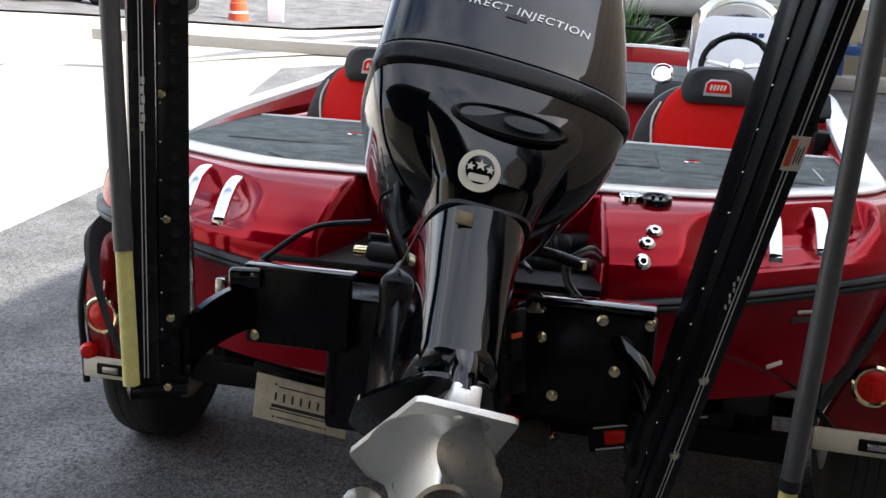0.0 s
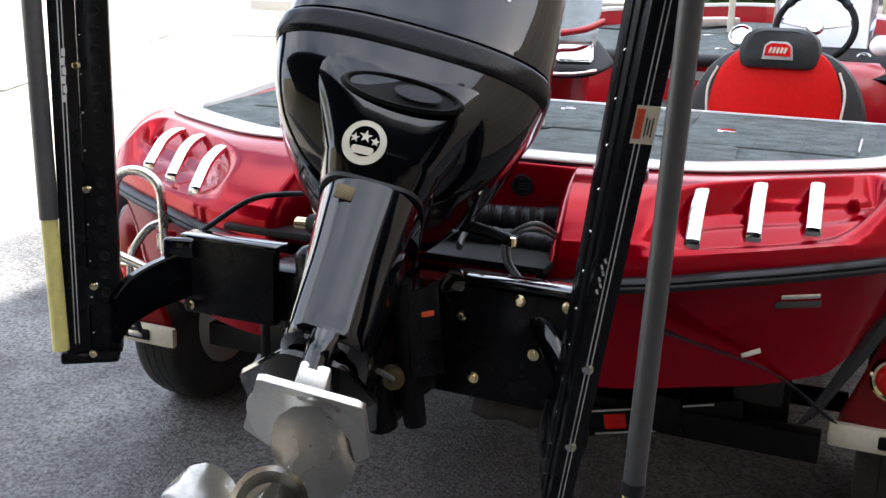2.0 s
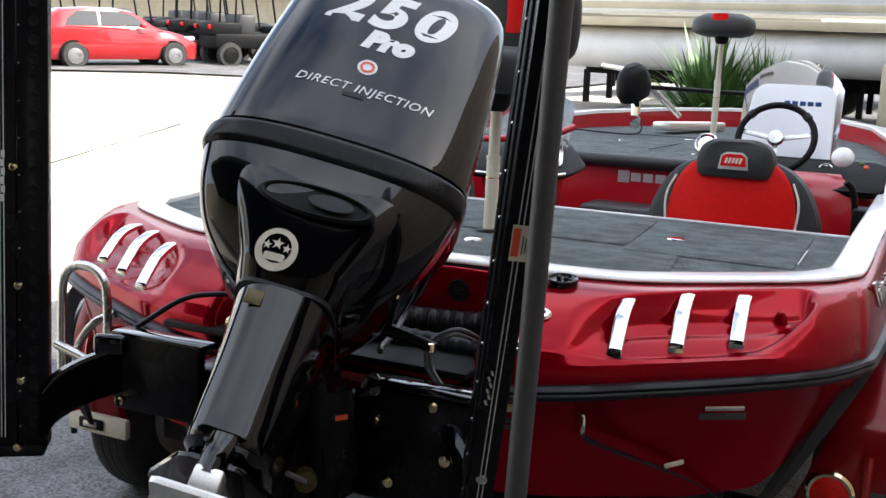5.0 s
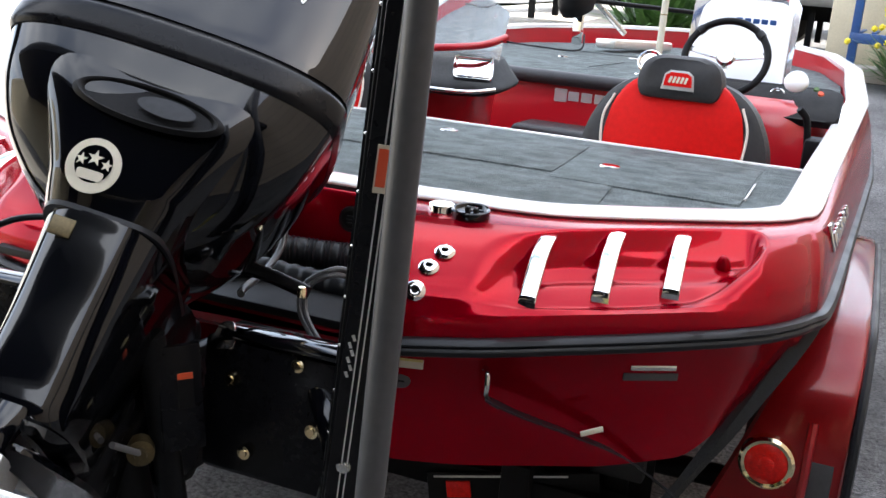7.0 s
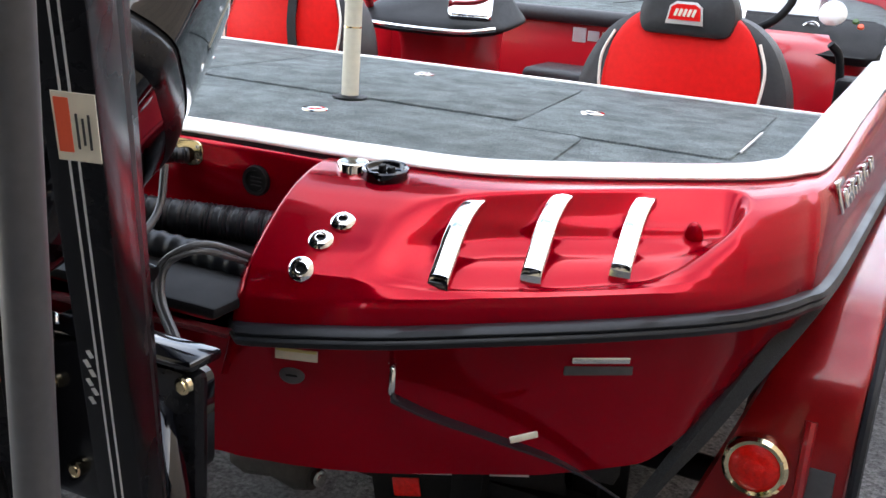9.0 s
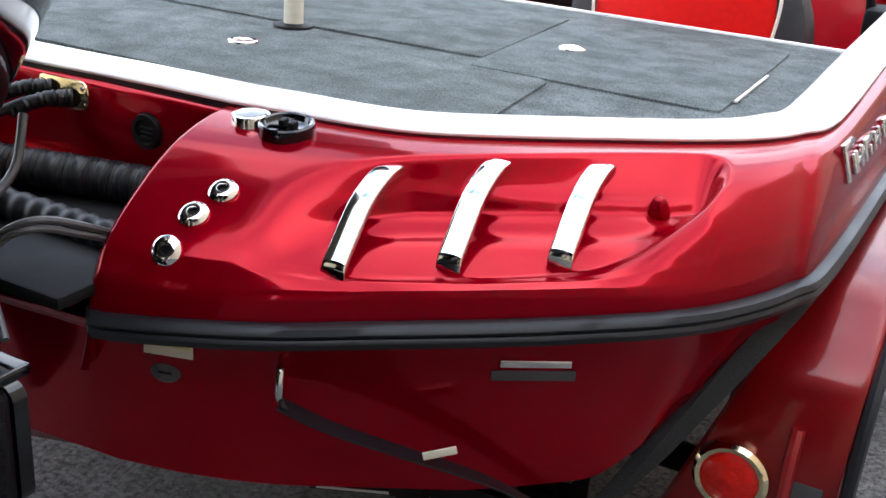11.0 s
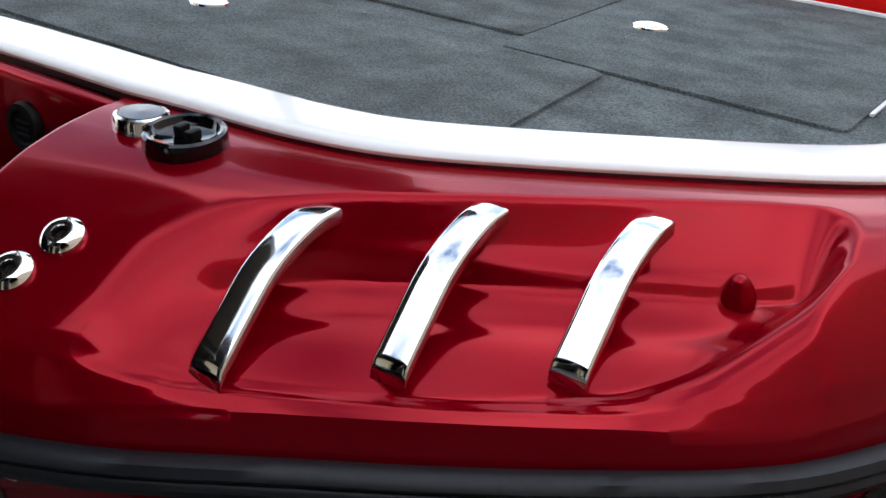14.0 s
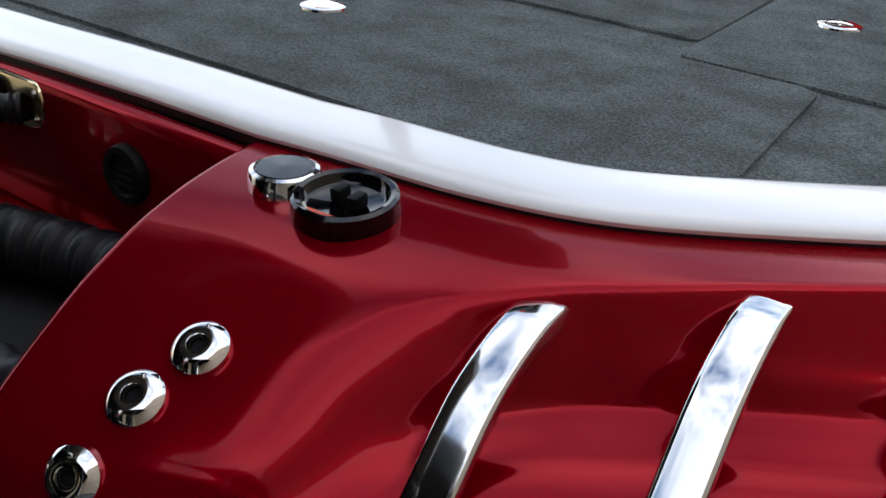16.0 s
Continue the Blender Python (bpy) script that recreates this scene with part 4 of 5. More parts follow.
low = part("lower_cowl", skin([(-.0517, .088, -.395, .0051, 2.36), (-.0333, .115, -.405, .0077, 2.29), (0, .162, -.422, .0111, 2.29), (.055, .212, -.450, .0132, 2.325), (.122, .245, -.474, .0147, 2.395), (.187, .263, -.485, .0153, 2.465), (.228, .272, -.488, .0155, 2.5), (.256, .268, -.478, .0153, 2.5)], 56, 4, WIDE), BLACK, motor)
part("neck", skin([(-.058, .104, -.4375, -.10, 4.0), (-.02, .113, -.4530, -.10, 4.5), (0, .119, -.4575, -.10, 4.8), (.055, .146, -.4690, -.10, 5.0), (.105, .176, -.4770, -.10, 5.0), (.15, .205, -.4790, -.10, 4.5), (.19, .225, -.4760, -.10, 4.0)], 72), BLACK, motor, "flat-backed neck panel under the cowl")
part("cowl_band", skin([(.198, .2668, -.4895, .0156, 2.465), (.214, .2745, -.4935, .0157, 2.482), (.246, .2735, -.4915, .0156, 2.5), (.256, .2695, -.484, .0154, 2.5)], 56, 4, WIDE), SATIN, motor, "satin dark band round the cowl")
part("joint_line", skin([(-.064, .103, -.4385, .06, 5), (-.056, .104, -.4390, .06, 5)], 56, 1), RUBBER, motor)
mid = part("midsection", skin([(-.372, .062, -.412, -.10, 4.5), (-.358, .078, -.428, -.07, 4.0), (-.31, .084, -.428, -.04, 3.8), (-.20, .090, -.430, .0, 3.6), (-.10, .099, -.436, .04, 3.6), (-.062, .103, -.439, .06, 3.6)], 72), BLACK, motor)
part("cover_lip", skin([(-.380, .068, -.420, -.11, 3.4), (-.366, .081, -.434, -.08, 3.4)], 40, 1), BLACK, mid)
part("strut", skin([(-.43, .036, -.462, -.10, 2.8), (-.39, .036, -.456, -.10, 3.0), (-.35, .044, -.435, -.10, 3.0)], 32), BLACK, motor)
part("swivel_housing", skin([(-.40, .07, -.16, .10, 3.2), (-.38, .092, -.18, .12, 3.2), (-.25, .105, -.18, .14, 3.0), (-.06, .12, -.16, .14, 3.0), (-.03, .10, -.14, .12, 3.0)], 36), SATIN, motor, "black swivel housing ahead of the leg")
part("splash_plate", prism(rounded([(-.06, -.43), (.05, -.43), (.11, -.28), (.12, -.10), (.05, .04), (-.05, .04), (-.14, -.08), (-.15, -.22)], .02), -.408, -.398, .004), BLACK, motor, "black splash plate")
vp = part("ventilation_plate", prism(rounded([(-.080, -.470), (.098, -.470), (.122, -.15), (.07, .02), (0, .08), (-.07, .02), (-.128, -.10)], .012), -.474, -.462, .004), CAST, motor, "bare grey alloy ventilation plate")
part("anode", box(.052, .12, .05, (.004, -.400, -.444), .006), CAST, motor, "pale zinc anode block")
part("gearcase", skin([(-.705, .020, -.36, .10, 2.0), (-.690, .046, -.385, .16, 2.0), (-.655, .060, -.395, .20, 2.0), (-.620, .046, -.385, .14, 2.0), (-.590, .026, -.375, .06, 2.0), (-.555, .026, -.380, .03, 2.0), (-.52, .036, -.39, .02, 2.1), (-.495, .062, -.40, .01, 2.3), (-.475, .108, -.43, .02, 2.6), (-.470, .112, -.44, .02, 2.6)], 44, 5), CAST, motor, "bare grey alloy gearcase")
skeg = part("skeg", prism([(-.008, -.36), (.008, -.36), (.008, .0), (-.008, .0)], -.86, -.69, .002), CAST, motor)
part("plate_disc", moved(lathe([(0, .003), (.010, .0035), (.036, .002), (.040, -.001)], 28), Matrix.Translation((.022, -.415, -.4745)) @ pose(0, 0, 0, 180)), STEEL, vp, "round alloy disc")

prop = part("propeller_hub", moved(lathe([(.046, .0), (.060, .005), (.062, .06), (.058, .115), (.060, .125), (.052, .122), (.046, .06)], 36), basis((0, -.335, -.655), (1, 0, 0), (0, 0, 1))), STEEL, motor, "stainless propeller hub")


def blade():
    rows = []
    for i in range(9):
        f = i / 8
        r = .05 + .120 * f
        w = (.55 + .75 * math.sin(math.pi * (0.15 + .78 * f))) * (1 if f < .85 else 1 - (f - .85) * 3.2)
        rows.append([Vector((r * math.cos(w * (k / 8 - .5)), r * math.sin(w * (k / 8 - .5)), .13 * (k / 8 - .5) * (1 - .35 * f) + .03 * f * f)) for k in range(9)])
    bm = loft(rows, False, False)
    bmesh.ops.solidify(bm, geom=bm.faces[:], thickness=.006)
    return bm


for k in range(3):
    part("blade", moved(blade(), basis((0, -.395, -.655), (1, 0, 0), (0, 0, 1)) @ Matrix.Rotation(2 * math.pi * k / 3 + 1.22, 4, "Z")), STEEL, prop, "polished stainless blade")

# markings on the cowl: they lie on its rounded back
def back_y(x, z, rows, n=2.48):
    hw = lerp(z, [(r[0], r[1]) for r in rows])
    yb, yf = lerp(z, [(r[0], r[2]) for r in rows]), lerp(z, [(r[0], r[3]) for r in rows])
    f = max(0.0, 1 - min(abs(x) / hw, 1) ** n)
    return yb + (yf - yb) * WIDE * (1 - f ** (1 / n))


UP = [(.268, .268, -.476, .0153), (.385, .265, -.468, .0153), (.54, .256, -.452, .0149), (.71, .241, -.424, .014), (.866, .20, -.36, .0128)]
LO = [(-.082, .100, -.436, .0051), (-.02, .145, -.452, .0095), (0, .172, -.458, .0111), (.055, .216, -.47, .0132), (.122, .245, -.48, .0147), (.187, .263, -.486, .0153)]


def wrap(ob, rows, lift=.0012):
    """Lay a flat marking of (x, -, z) on the cowl's back."""
    for v in ob.data.vertices:
        v.co.y = back_y(v.co.x, v.co.z, rows) - lift + (v.co.y if abs(v.co.y) < .002 else 0)


flat = lambda x, z: basis((x, 0, z), (1, 0, 0), (0, 0, 1))
for nm, words, size, x, z, bold, lab in (("numeral", "2", .148, -.104, .636, .0065, "large silver numeral"), ("numeral", "5", .148, -.014, .636, .0065, "large silver numeral"), ("numeral", "0", .148, .080, .636, .0065, "large silver numeral"), ("pro_word", "Pro", .070, .012, .542, .006, "silver script word"), ("injection_lettering", "DIRECT INJECTION", .0305, .004, .397, .0, "silver outline lettering")):
    t = text(nm, words, size, flat(x, z), SILVER, cowl, .0006, .25, lab, bold, 1.12 if nm == "injection_lettering" else 1.0)
    wrap(t, UP)
bdg = part("round_badge", moved(lathe([(0, .002), (.020, .002), (.021, .0)], 28), flat(-.008, .462) @ Matrix.Translation((0, 0, .0))), SILVER, cowl, "small round silver and red badge")
wrap(bdg, UP, .0015)
bdr = part("badge_ring", moved(lathe([(.010, .0024), (.0155, .0024)], 24), flat(-.008, .462)), ORANGE, bdg, "red ring")
wrap(bdr, UP, .0025)
bx = part("cowl_slot", moved(box(.045, .010, .002), flat(-.012, .378)), RUBBER, cowl)
wrap(bx, UP, .001)
star = part("round_decal", moved(lathe([(0, .0006), (.040, .0006), (.0405, 0)], 40), flat(STAR_X, .0)), CREAM, low, "round silver decal with three stars")
wrap(star, LO, .0035)
dk = part("decal_field", moved(lathe([(0, .0006), (.0275, .0006)], 40), flat(STAR_X, .002)), BLACK, star, "dark inner field")
wrap(dk, LO, .0045)


def star_outline(r, x, z):
    return [((r if k % 2 == 0 else r * .4) * math.sin(math.pi * k / 5) + x, (r if k % 2 == 0 else r * .4) * math.cos(math.pi * k / 5) + z) for k in range(10)]


for sx, sz, r in ((0, .010, .0125), (-.019, .004, .0095), (.019, .004, .0095)):
    o = part("star_mark", moved(prism(star_outline(r, sx, sz), 0, .0006), flat(STAR_X, .0)), CREAM, star)
    wrap(o, LO, .0055)
o = part("decal_bar", moved(prism(rounded([(-.019, -.022), (.019, -.022), (.021, -.008), (-.021, -.008)], .006), 0, .0006), flat(STAR_X, 0)), CREAM, star)
wrap(o, LO, .0055)
vent = part("exhaust_recess", moved(loft([[((.118 - .02 * f) * math.cos(a), (.036 - .010 * f) * math.sin(a), .010 * math.sin(math.pi * f * .9) - .004 * f) for a in (2 * math.pi * k / 36 for k in range(36))] for f in (0, .2, .45, .7, 1)]), basis((.004, -.481, .108), (1, -.06, -.02), (0, .06, 1))), MATTE, low, "oval vent recess")
part("vent_hole", moved(loft([[(.045 * math.cos(a) + .03, .016 * math.sin(a), .0105) for a in (2 * math.pi * k / 24 for k in range(24))], [(.03, 0, .0108)] * 24], False), basis((.004, -.481, .108), (1, -.06, -.02), (0, .06, 1))), RUBBER, vent)
part("leg_badge", box(.034, .004, .030, (-.045, -.4365, -.095), .002), DULL, mid, "small dull brass badge")

# ---- jack plate, swivel bracket, rams and hoses ----
jp = root("jack_plate", "black jack plate bolted to the transom", "motor bracket")
part("left_plate", box(.26, .035, .19, (-.235, -.80, .815), .012), SATIN, jp)
part("right_plate", box(.32, .035, .26, (.43, -.735, .745), .014), SATIN, jp)
part("centre_block", box(.36, .16, .34, (.001, -.697, .681), .02), SATIN, jp)
part("top_flange", box(.27, .06, .016, (-.235, -.785, .905), .006), BLACK, jp)
part("right_flange", box(.28, .07, .016, (.445, -.72, .885), .006), BLACK, jp)
for x, y, z in ((-.345, -.819, .885), (-.335, -.819, .745), (.575, -.754, .860), (.47, -.754, .860), (.505, -.754, .745), (.335, -.754, .805), (.37, -.754, .67)):
    part("bolt", bolt((x, y, z), (0, -1, 0), .013, .011), GOLD, jp, "brassy bolt head")
part("jack_side", box(.03, .30, .26, (-.157, -.631, .68), .01), SATIN, jp)
part("jack_side", box(.03, .30, .26, (.19, -.617, .681), .01), SATIN, jp)

sw = root("trim_ram", "black trim ram and swivel bracket under the motor", "trim ram")
part("cylinder", tube([(.150, -.872, .853), (.174, -.807, .532)], .034, 18, 1), MATTE, sw)
part("cylinder", tube([(.236, -.862, .896), (.251, -.800, .553)], .026, 18, 1), MATTE, sw)
part("cylinder_collar", tube([(.1494, -.8735, .862), (.1523, -.8665, .826)], .038, 18, 1), SATIN, sw)
m = basis((.1825, -.879, .748), (.79, .62, 0), (.06, -.20, 1))
ram_label = part("ram_label", moved(box(.034, .064, .002, (0, 0, 0), 0), m), CREAM, sw, "white printed label with a yellow head")
part("label_head", moved(box(.034, .012, .0026, (0, .026, 0), 0), m), YELLOW, ram_label, "yellow strip")
part("label_block", moved(merge(box(.012, .011, .003, (0, .011, 0)), *[box(.024, .004, .003, (0, -.003 - .008 * k, 0)) for k in range(3)]), m), INK, ram_label)
m = basis((.293, -.832, .793), (.70, .70, .10), (-.05, -.08, 1))
cheek = part("clamp_cheek", moved(box(.075, .20, .014, (-.008, -.012, -.0085), .004), m), SATIN, sw)
part("warning_sticker", moved(box(.027, .062, .002, (0, 0, -.0005), 0), m), MATTE, cheek, "dark printed sticker")
part("sticker_band", moved(box(.027, .011, .0026, (0, .031, 0), 0), m), ORANGE, cheek, "orange-red band")
part("pivot", moved(lathe([(0, .008), (.010, .008), (.012, 0), (.024, -.002), (.026, -.03)], 24), basis((.237, -.881, .680), (.79, .62, 0), (0, 0, 1))), DULL, sw)
part("ram_rod", tube([(.240, -.960, .729), (.237, -.885, .684)], .006, 10, 1), ALLOY, sw)
part("steering_bar", tube([(.176, -.682, .985), (.302, -.642, .975), (.407, -.623, .948)], .014, 12), SATIN, sw)
for p in ((.185, -.703, .991), (.269, -.673, .986), (.405, -.644, .954), (.133, -.723, .959)):
    part("fitting", moved(lathe([(0, .009), (.007, .009), (.009, .003), (.009, -.010)], 12), Matrix.Translation(p)), GOLD, sw, "brass fitting")
part("wing_plate", moved(prism(rounded([(-.03, -.022), (.03, -.022), (.02, .03), (-.01, .03)], .012), 0, .004, .001), basis((.312, -.752, .876), (1, 0, .2), (0, .5, .8))), CHROME, sw, "bright cleat plate")
part("swivel_block", box(.16, .22, .30, (.054, -.762, .788), .03, 3, rot=None), SATIN, sw)

hoses = root("rigging_hoses", "black corrugated rigging hoses and grey cables in the motor well", "hose")


def corrugated(pts, r):
    return tube(pts, lambda f: r * (1 + .07 * math.sin(f * 420)), 16, 40)


part("rigging_tube", corrugated([(.342, -.16, .898), (.175, -.199, .898), (-.015, -.279, .914), (-.105, -.362, .978)], .034), RUBBER, hoses, "black corrugated tube")
part("lower_tube", corrugated([(.41, -.339, .878), (.185, -.345, .883), (-.025, -.405, .915)], .026), RUBBER, hoses)
part("tube_cuff", tube([(.316, -.164, .898), (.373, -.15, .898)], .039, 18, 1), MATTE, hoses)
for k, (a, b) in enumerate((((.02, -.137, 1.013), .02), ((.072, -.138, 1.003), .08))):
    part("battery_cable", tube([a, (a[0] - .05, -.20, a[2] - .004), (a[0] - .10, -.29, a[2] - .05), (b - .12, -.36, .915), (b - .2, -.45, .93)], .009, 10), RUBBER, hoses)
    part("strain_relief", tube([a, (a[0] - .03, -.175, a[2]), (a[0] - .065, -.22, a[2] - .02)], lambda f: .017 - .006 * f + .0015 * math.sin(f * 60), 12, 12), RUBBER, hoses)
for dx, dz in ((0, 0), (.012, .012)):
    part("grey_cable", tube([(.425, -.34, .885), (.425, -.43, .925 + dz), (.405, -.515, .958 + dz), (.366 - dx, -.545, .935), (.372 - dx, -.565, .885), (.433 - dx, -.600, .838)], .0055, 8), GREYTUBE, hoses, "thin grey cable")
part("grey_hose", tube([(.182, -.335, 1.035), (.204, -.380, .960), (.222, -.470, .925), (.273, -.631, .932), (.285, -.66, .930)], .0075, 10), GREYTUBE, hoses, "grey hose")
part("port_cable", tube([(-.125, -.613, 1.001), (-.251, -.674, .985), (-.346, -.734, .915), (-.379, -.775, .889)], .007, 8), RUBBER, hoses)
part("steering_ram", tube([(-.114, -.634, .931), (.035, -.679, .937)], .024, 14, 1), MATTE, hoses)
part("ram_fitting", tube([(-.155, -.633, .928), (-.114, -.639, .93)], .015, 12, 1), GOLD, hoses)


# ---- shallow water anchors ----
def beam(a, b, w, h, side=(1, 0, 0), bevel=.003):
    """A rectangular bar from a to b: w along side, h across."""
    a, b = Vector(a), Vector(b)
    d = (b - a).normalized()
    x = (Vector(side) - d * d.dot(Vector(side))).normalized()
    m = Matrix.Translation(a) @ Matrix((x, d, x.cross(d))).transposed().to_4x4()
    L = (b - a).length
    return box(w, L, h, (0, L / 2, 0), bevel), m, L


def arm(name, a, b, w, h, side, thing, holes=0, lines=0, label=""):
    bm, m, L = beam(a, b, w, h, side)
    o = part(name, moved(bm, m), SATIN, thing, label)
    if holes:
        n = int(L / .042)
        for k in range(n):
            part("hole_rim", moved(lathe([(0, .0006), (.009, .0006), (.0105, .0014), (.0115, 0)], 14), m @ Matrix.Translation((w * .05, .06 + .042 * k, h / 2))), MATTE, o)
        for k in range(n // 2):
            part("rivet", moved(lathe([(0, .002), (.002, .0016), (.003, 0)], 8), m @ Matrix.Translation((-w * .42, .05 + .084 * k, h / 2))), STEEL, o)
    if lines:
        part("pinstripe", moved(merge(*[box(.002, L * .96, .001, (-w * .10 + .008 * k, L / 2, h / 2 + .0004)) for k in range(2)]), m), SILVER, o, "double silver pinstripe")
    return o, m, L


GROUP = "shallow water anchors"
sb = root("shallow_water_anchor", "black folding water anchor leaning outward with a grey spike", "boat anchor", group=GROUP)
FACE = (.91, .41, 0)
inner_arm, im, iL = arm("inner_arm", (.576, -.822, .50), (.877, -1.270, 2.05), .042, .062, FACE, sb, holes=1)
outer_arm, om, oL = arm("outer_arm", (.597, -.849, .45), (.937, -1.366, 2.05), .048, .070, FACE, sb, lines=1)
bm, m, L = beam((.585, -.832, .47), (.908, -1.320, 2.05), .046, .058, FACE)
part("middle_channel", moved(bm, m), MATTE, sb)
tag = part("warning_tag", moved(box(.036, .066, .0015, (.005, .926, .0355)), om), CREAM, outer_arm, "cream warning tag")
part("tag_field", moved(box(.012, .052, .0018, (-.005, .928, .0362)), om), ORANGE, tag, "red printed field")
for k in range(3):
    part("tag_line", moved(box(.002, .034 - .008 * (k % 2), .0018, (.006 + .005 * k, .923, .0362)), om), INK, tag)
for k in range(6):
    part("script_mark", moved(box(.004, .010, .001, (-.015 + .004 * (k % 2), .60 + .013 * k, .0356), rot=pose(0, 0, 0, 0, 0, 20)), om), SILVER, outer_arm, "silver script stroke")
part("knuckle", moved(skin([(-.02, .045, -.05, .05, 2.4), (.02, .05, -.055, .055, 2.6), (.10, .04, -.045, .045, 2.6)], 28), basis((.592, -.800, .575), (1, 0, 0), (0, 1, -.1))), SATIN, sb)
part("spike", tube([(.8470, -1.258, .748), (.907, -1.320, 2.05)], .0172, 18, 1), GREYTUBE, sb, "grey composite spike")
part("spike_tip", tube([(.8264, -1.2367, .30), (.8471, -1.2581, .750)], .0155, 18, 1), YELLOW, sb, "pale yellow sleeve")
part("spike_band", tube([(.8465, -1.2575, .738), (.8476, -1.2586, .760)], .0186, 18, 1), RUBBER, sb)
part("bracket_tube", tube([(.49, -.718, .82), (.548, -.772, .778), (.592, -.806, .714), (.604, -.815, .64)], .026, 14), BLACK, sb, "curved black bracket")
part("bracket_plate", box(.12, .02, .16, (.508, -.692, .778), .02, 3), BLACK, sb)
for p in ((.691, -1.001, .832), (.651, -.941, .645)):
    part("pivot_bolt", bolt(p, (.3, -1, 0), .011, .012), STEEL, sb)

pb = root("shallow_water_anchor", "black folding water anchor standing upright with a yellow-tipped spike", "boat anchor", Matrix.Translation((.042, .015, -.012)), GROUP)
pin, m, L = arm("inner_arm", (-.518, -.968, .66), (-.555, -.910, 2.0), .068, .050, (.80, .60, 0), pb, holes=1)
pout, m, L = arm("outer_arm", (-.563, -1.012, .66), (-.617, -.940, 2.0), .056, .046, (.80, .60, 0), pb, lines=1)
for k in range(6):
    part("script_mark", moved(box(.008, .016, .001, (-.002 + .003 * (k % 2), .585 + .020 * k, .0236)), m), SILVER, pout, "silver script stroke")
part("foot_plate", box(.13, .07, .03, (-.545, -.995, .655), .008, 2, rot=pose(0, 0, 0, 0, 0, 37)), SATIN, pb)
part("spike", tube([(-.592, -1.050, .98), (-.690, -.970, 2.0)], .0215, 16, 1), GREYTUBE, pb, "grey composite spike")
part("spike_tip", tube([(-.570, -1.062, .68), (-.592, -1.050, .982)], .0185, 16, 1), YELLOW, pb, "pale yellow sleeve")
part("bracket_arm", sweep(catmull([(-.479, -.988, .788), (-.467, -.952, .825), (-.432, -.89, .857), (-.382, -.817, .878)], 6), [(-.014, -.10), (-.014, .0), (-.010, .012), (.010, .012), (.014, .0), (.014, -.10)]), BLACK, pb, "curved black bracket arm")
part("bracket_flange", box(.08, .03, .05, (-.399, -.843, .894), .012, 3, rot=pose(0, 0, 0, 0, 0, 20)), BLACK, pb)
for p in ((-.491, -1.03, .836), (-.504, -1.021, 1.054), (-.49, -1.045, .681), (-.517, -1.017, 1.322)):
    part("pivot_bolt", bolt(p, (.35, -1, 0), .009, .008), GOLD, pb)

# boarding ladder hoop at the port quarter
lad = root("boarding_ladder", "bent stainless boarding ladder folded up at the port quarter", "ladder", Matrix.Translation((.012, -.10, 0)) @ Matrix.Diagonal((.88, 1, 1, 1)))
part("hoop", tube([(-.975, -.40, .60), (-.975, -.40, .72), (-.968, -.40, .90), (-.945, -.40, .955), (-.90, -.40, .975), (-.84, -.40, .972), (-.795, -.40, .945), (-.78, -.40, .90), (-.775, -.40, .76), (-.77, -.39, .64)], .0135, 14), STEEL, lad)
part("tread", tube([(-.985, -.41, .735), (-.77, -.41, .69)], .014, 12, 1), STEEL, lad)
part("curved_leg", tube([(-.94, -.38, .60), (-.93, -.38, .72), (-.88, -.36, .80), (-.82, -.33, .83)], .012, 12), STEEL, lad)
for x, y in ((-.84, -.32), (-.66, -.40)):
    part("hinge", box(.035, .06, .05, (x, y, .765), .008), STEEL, lad)

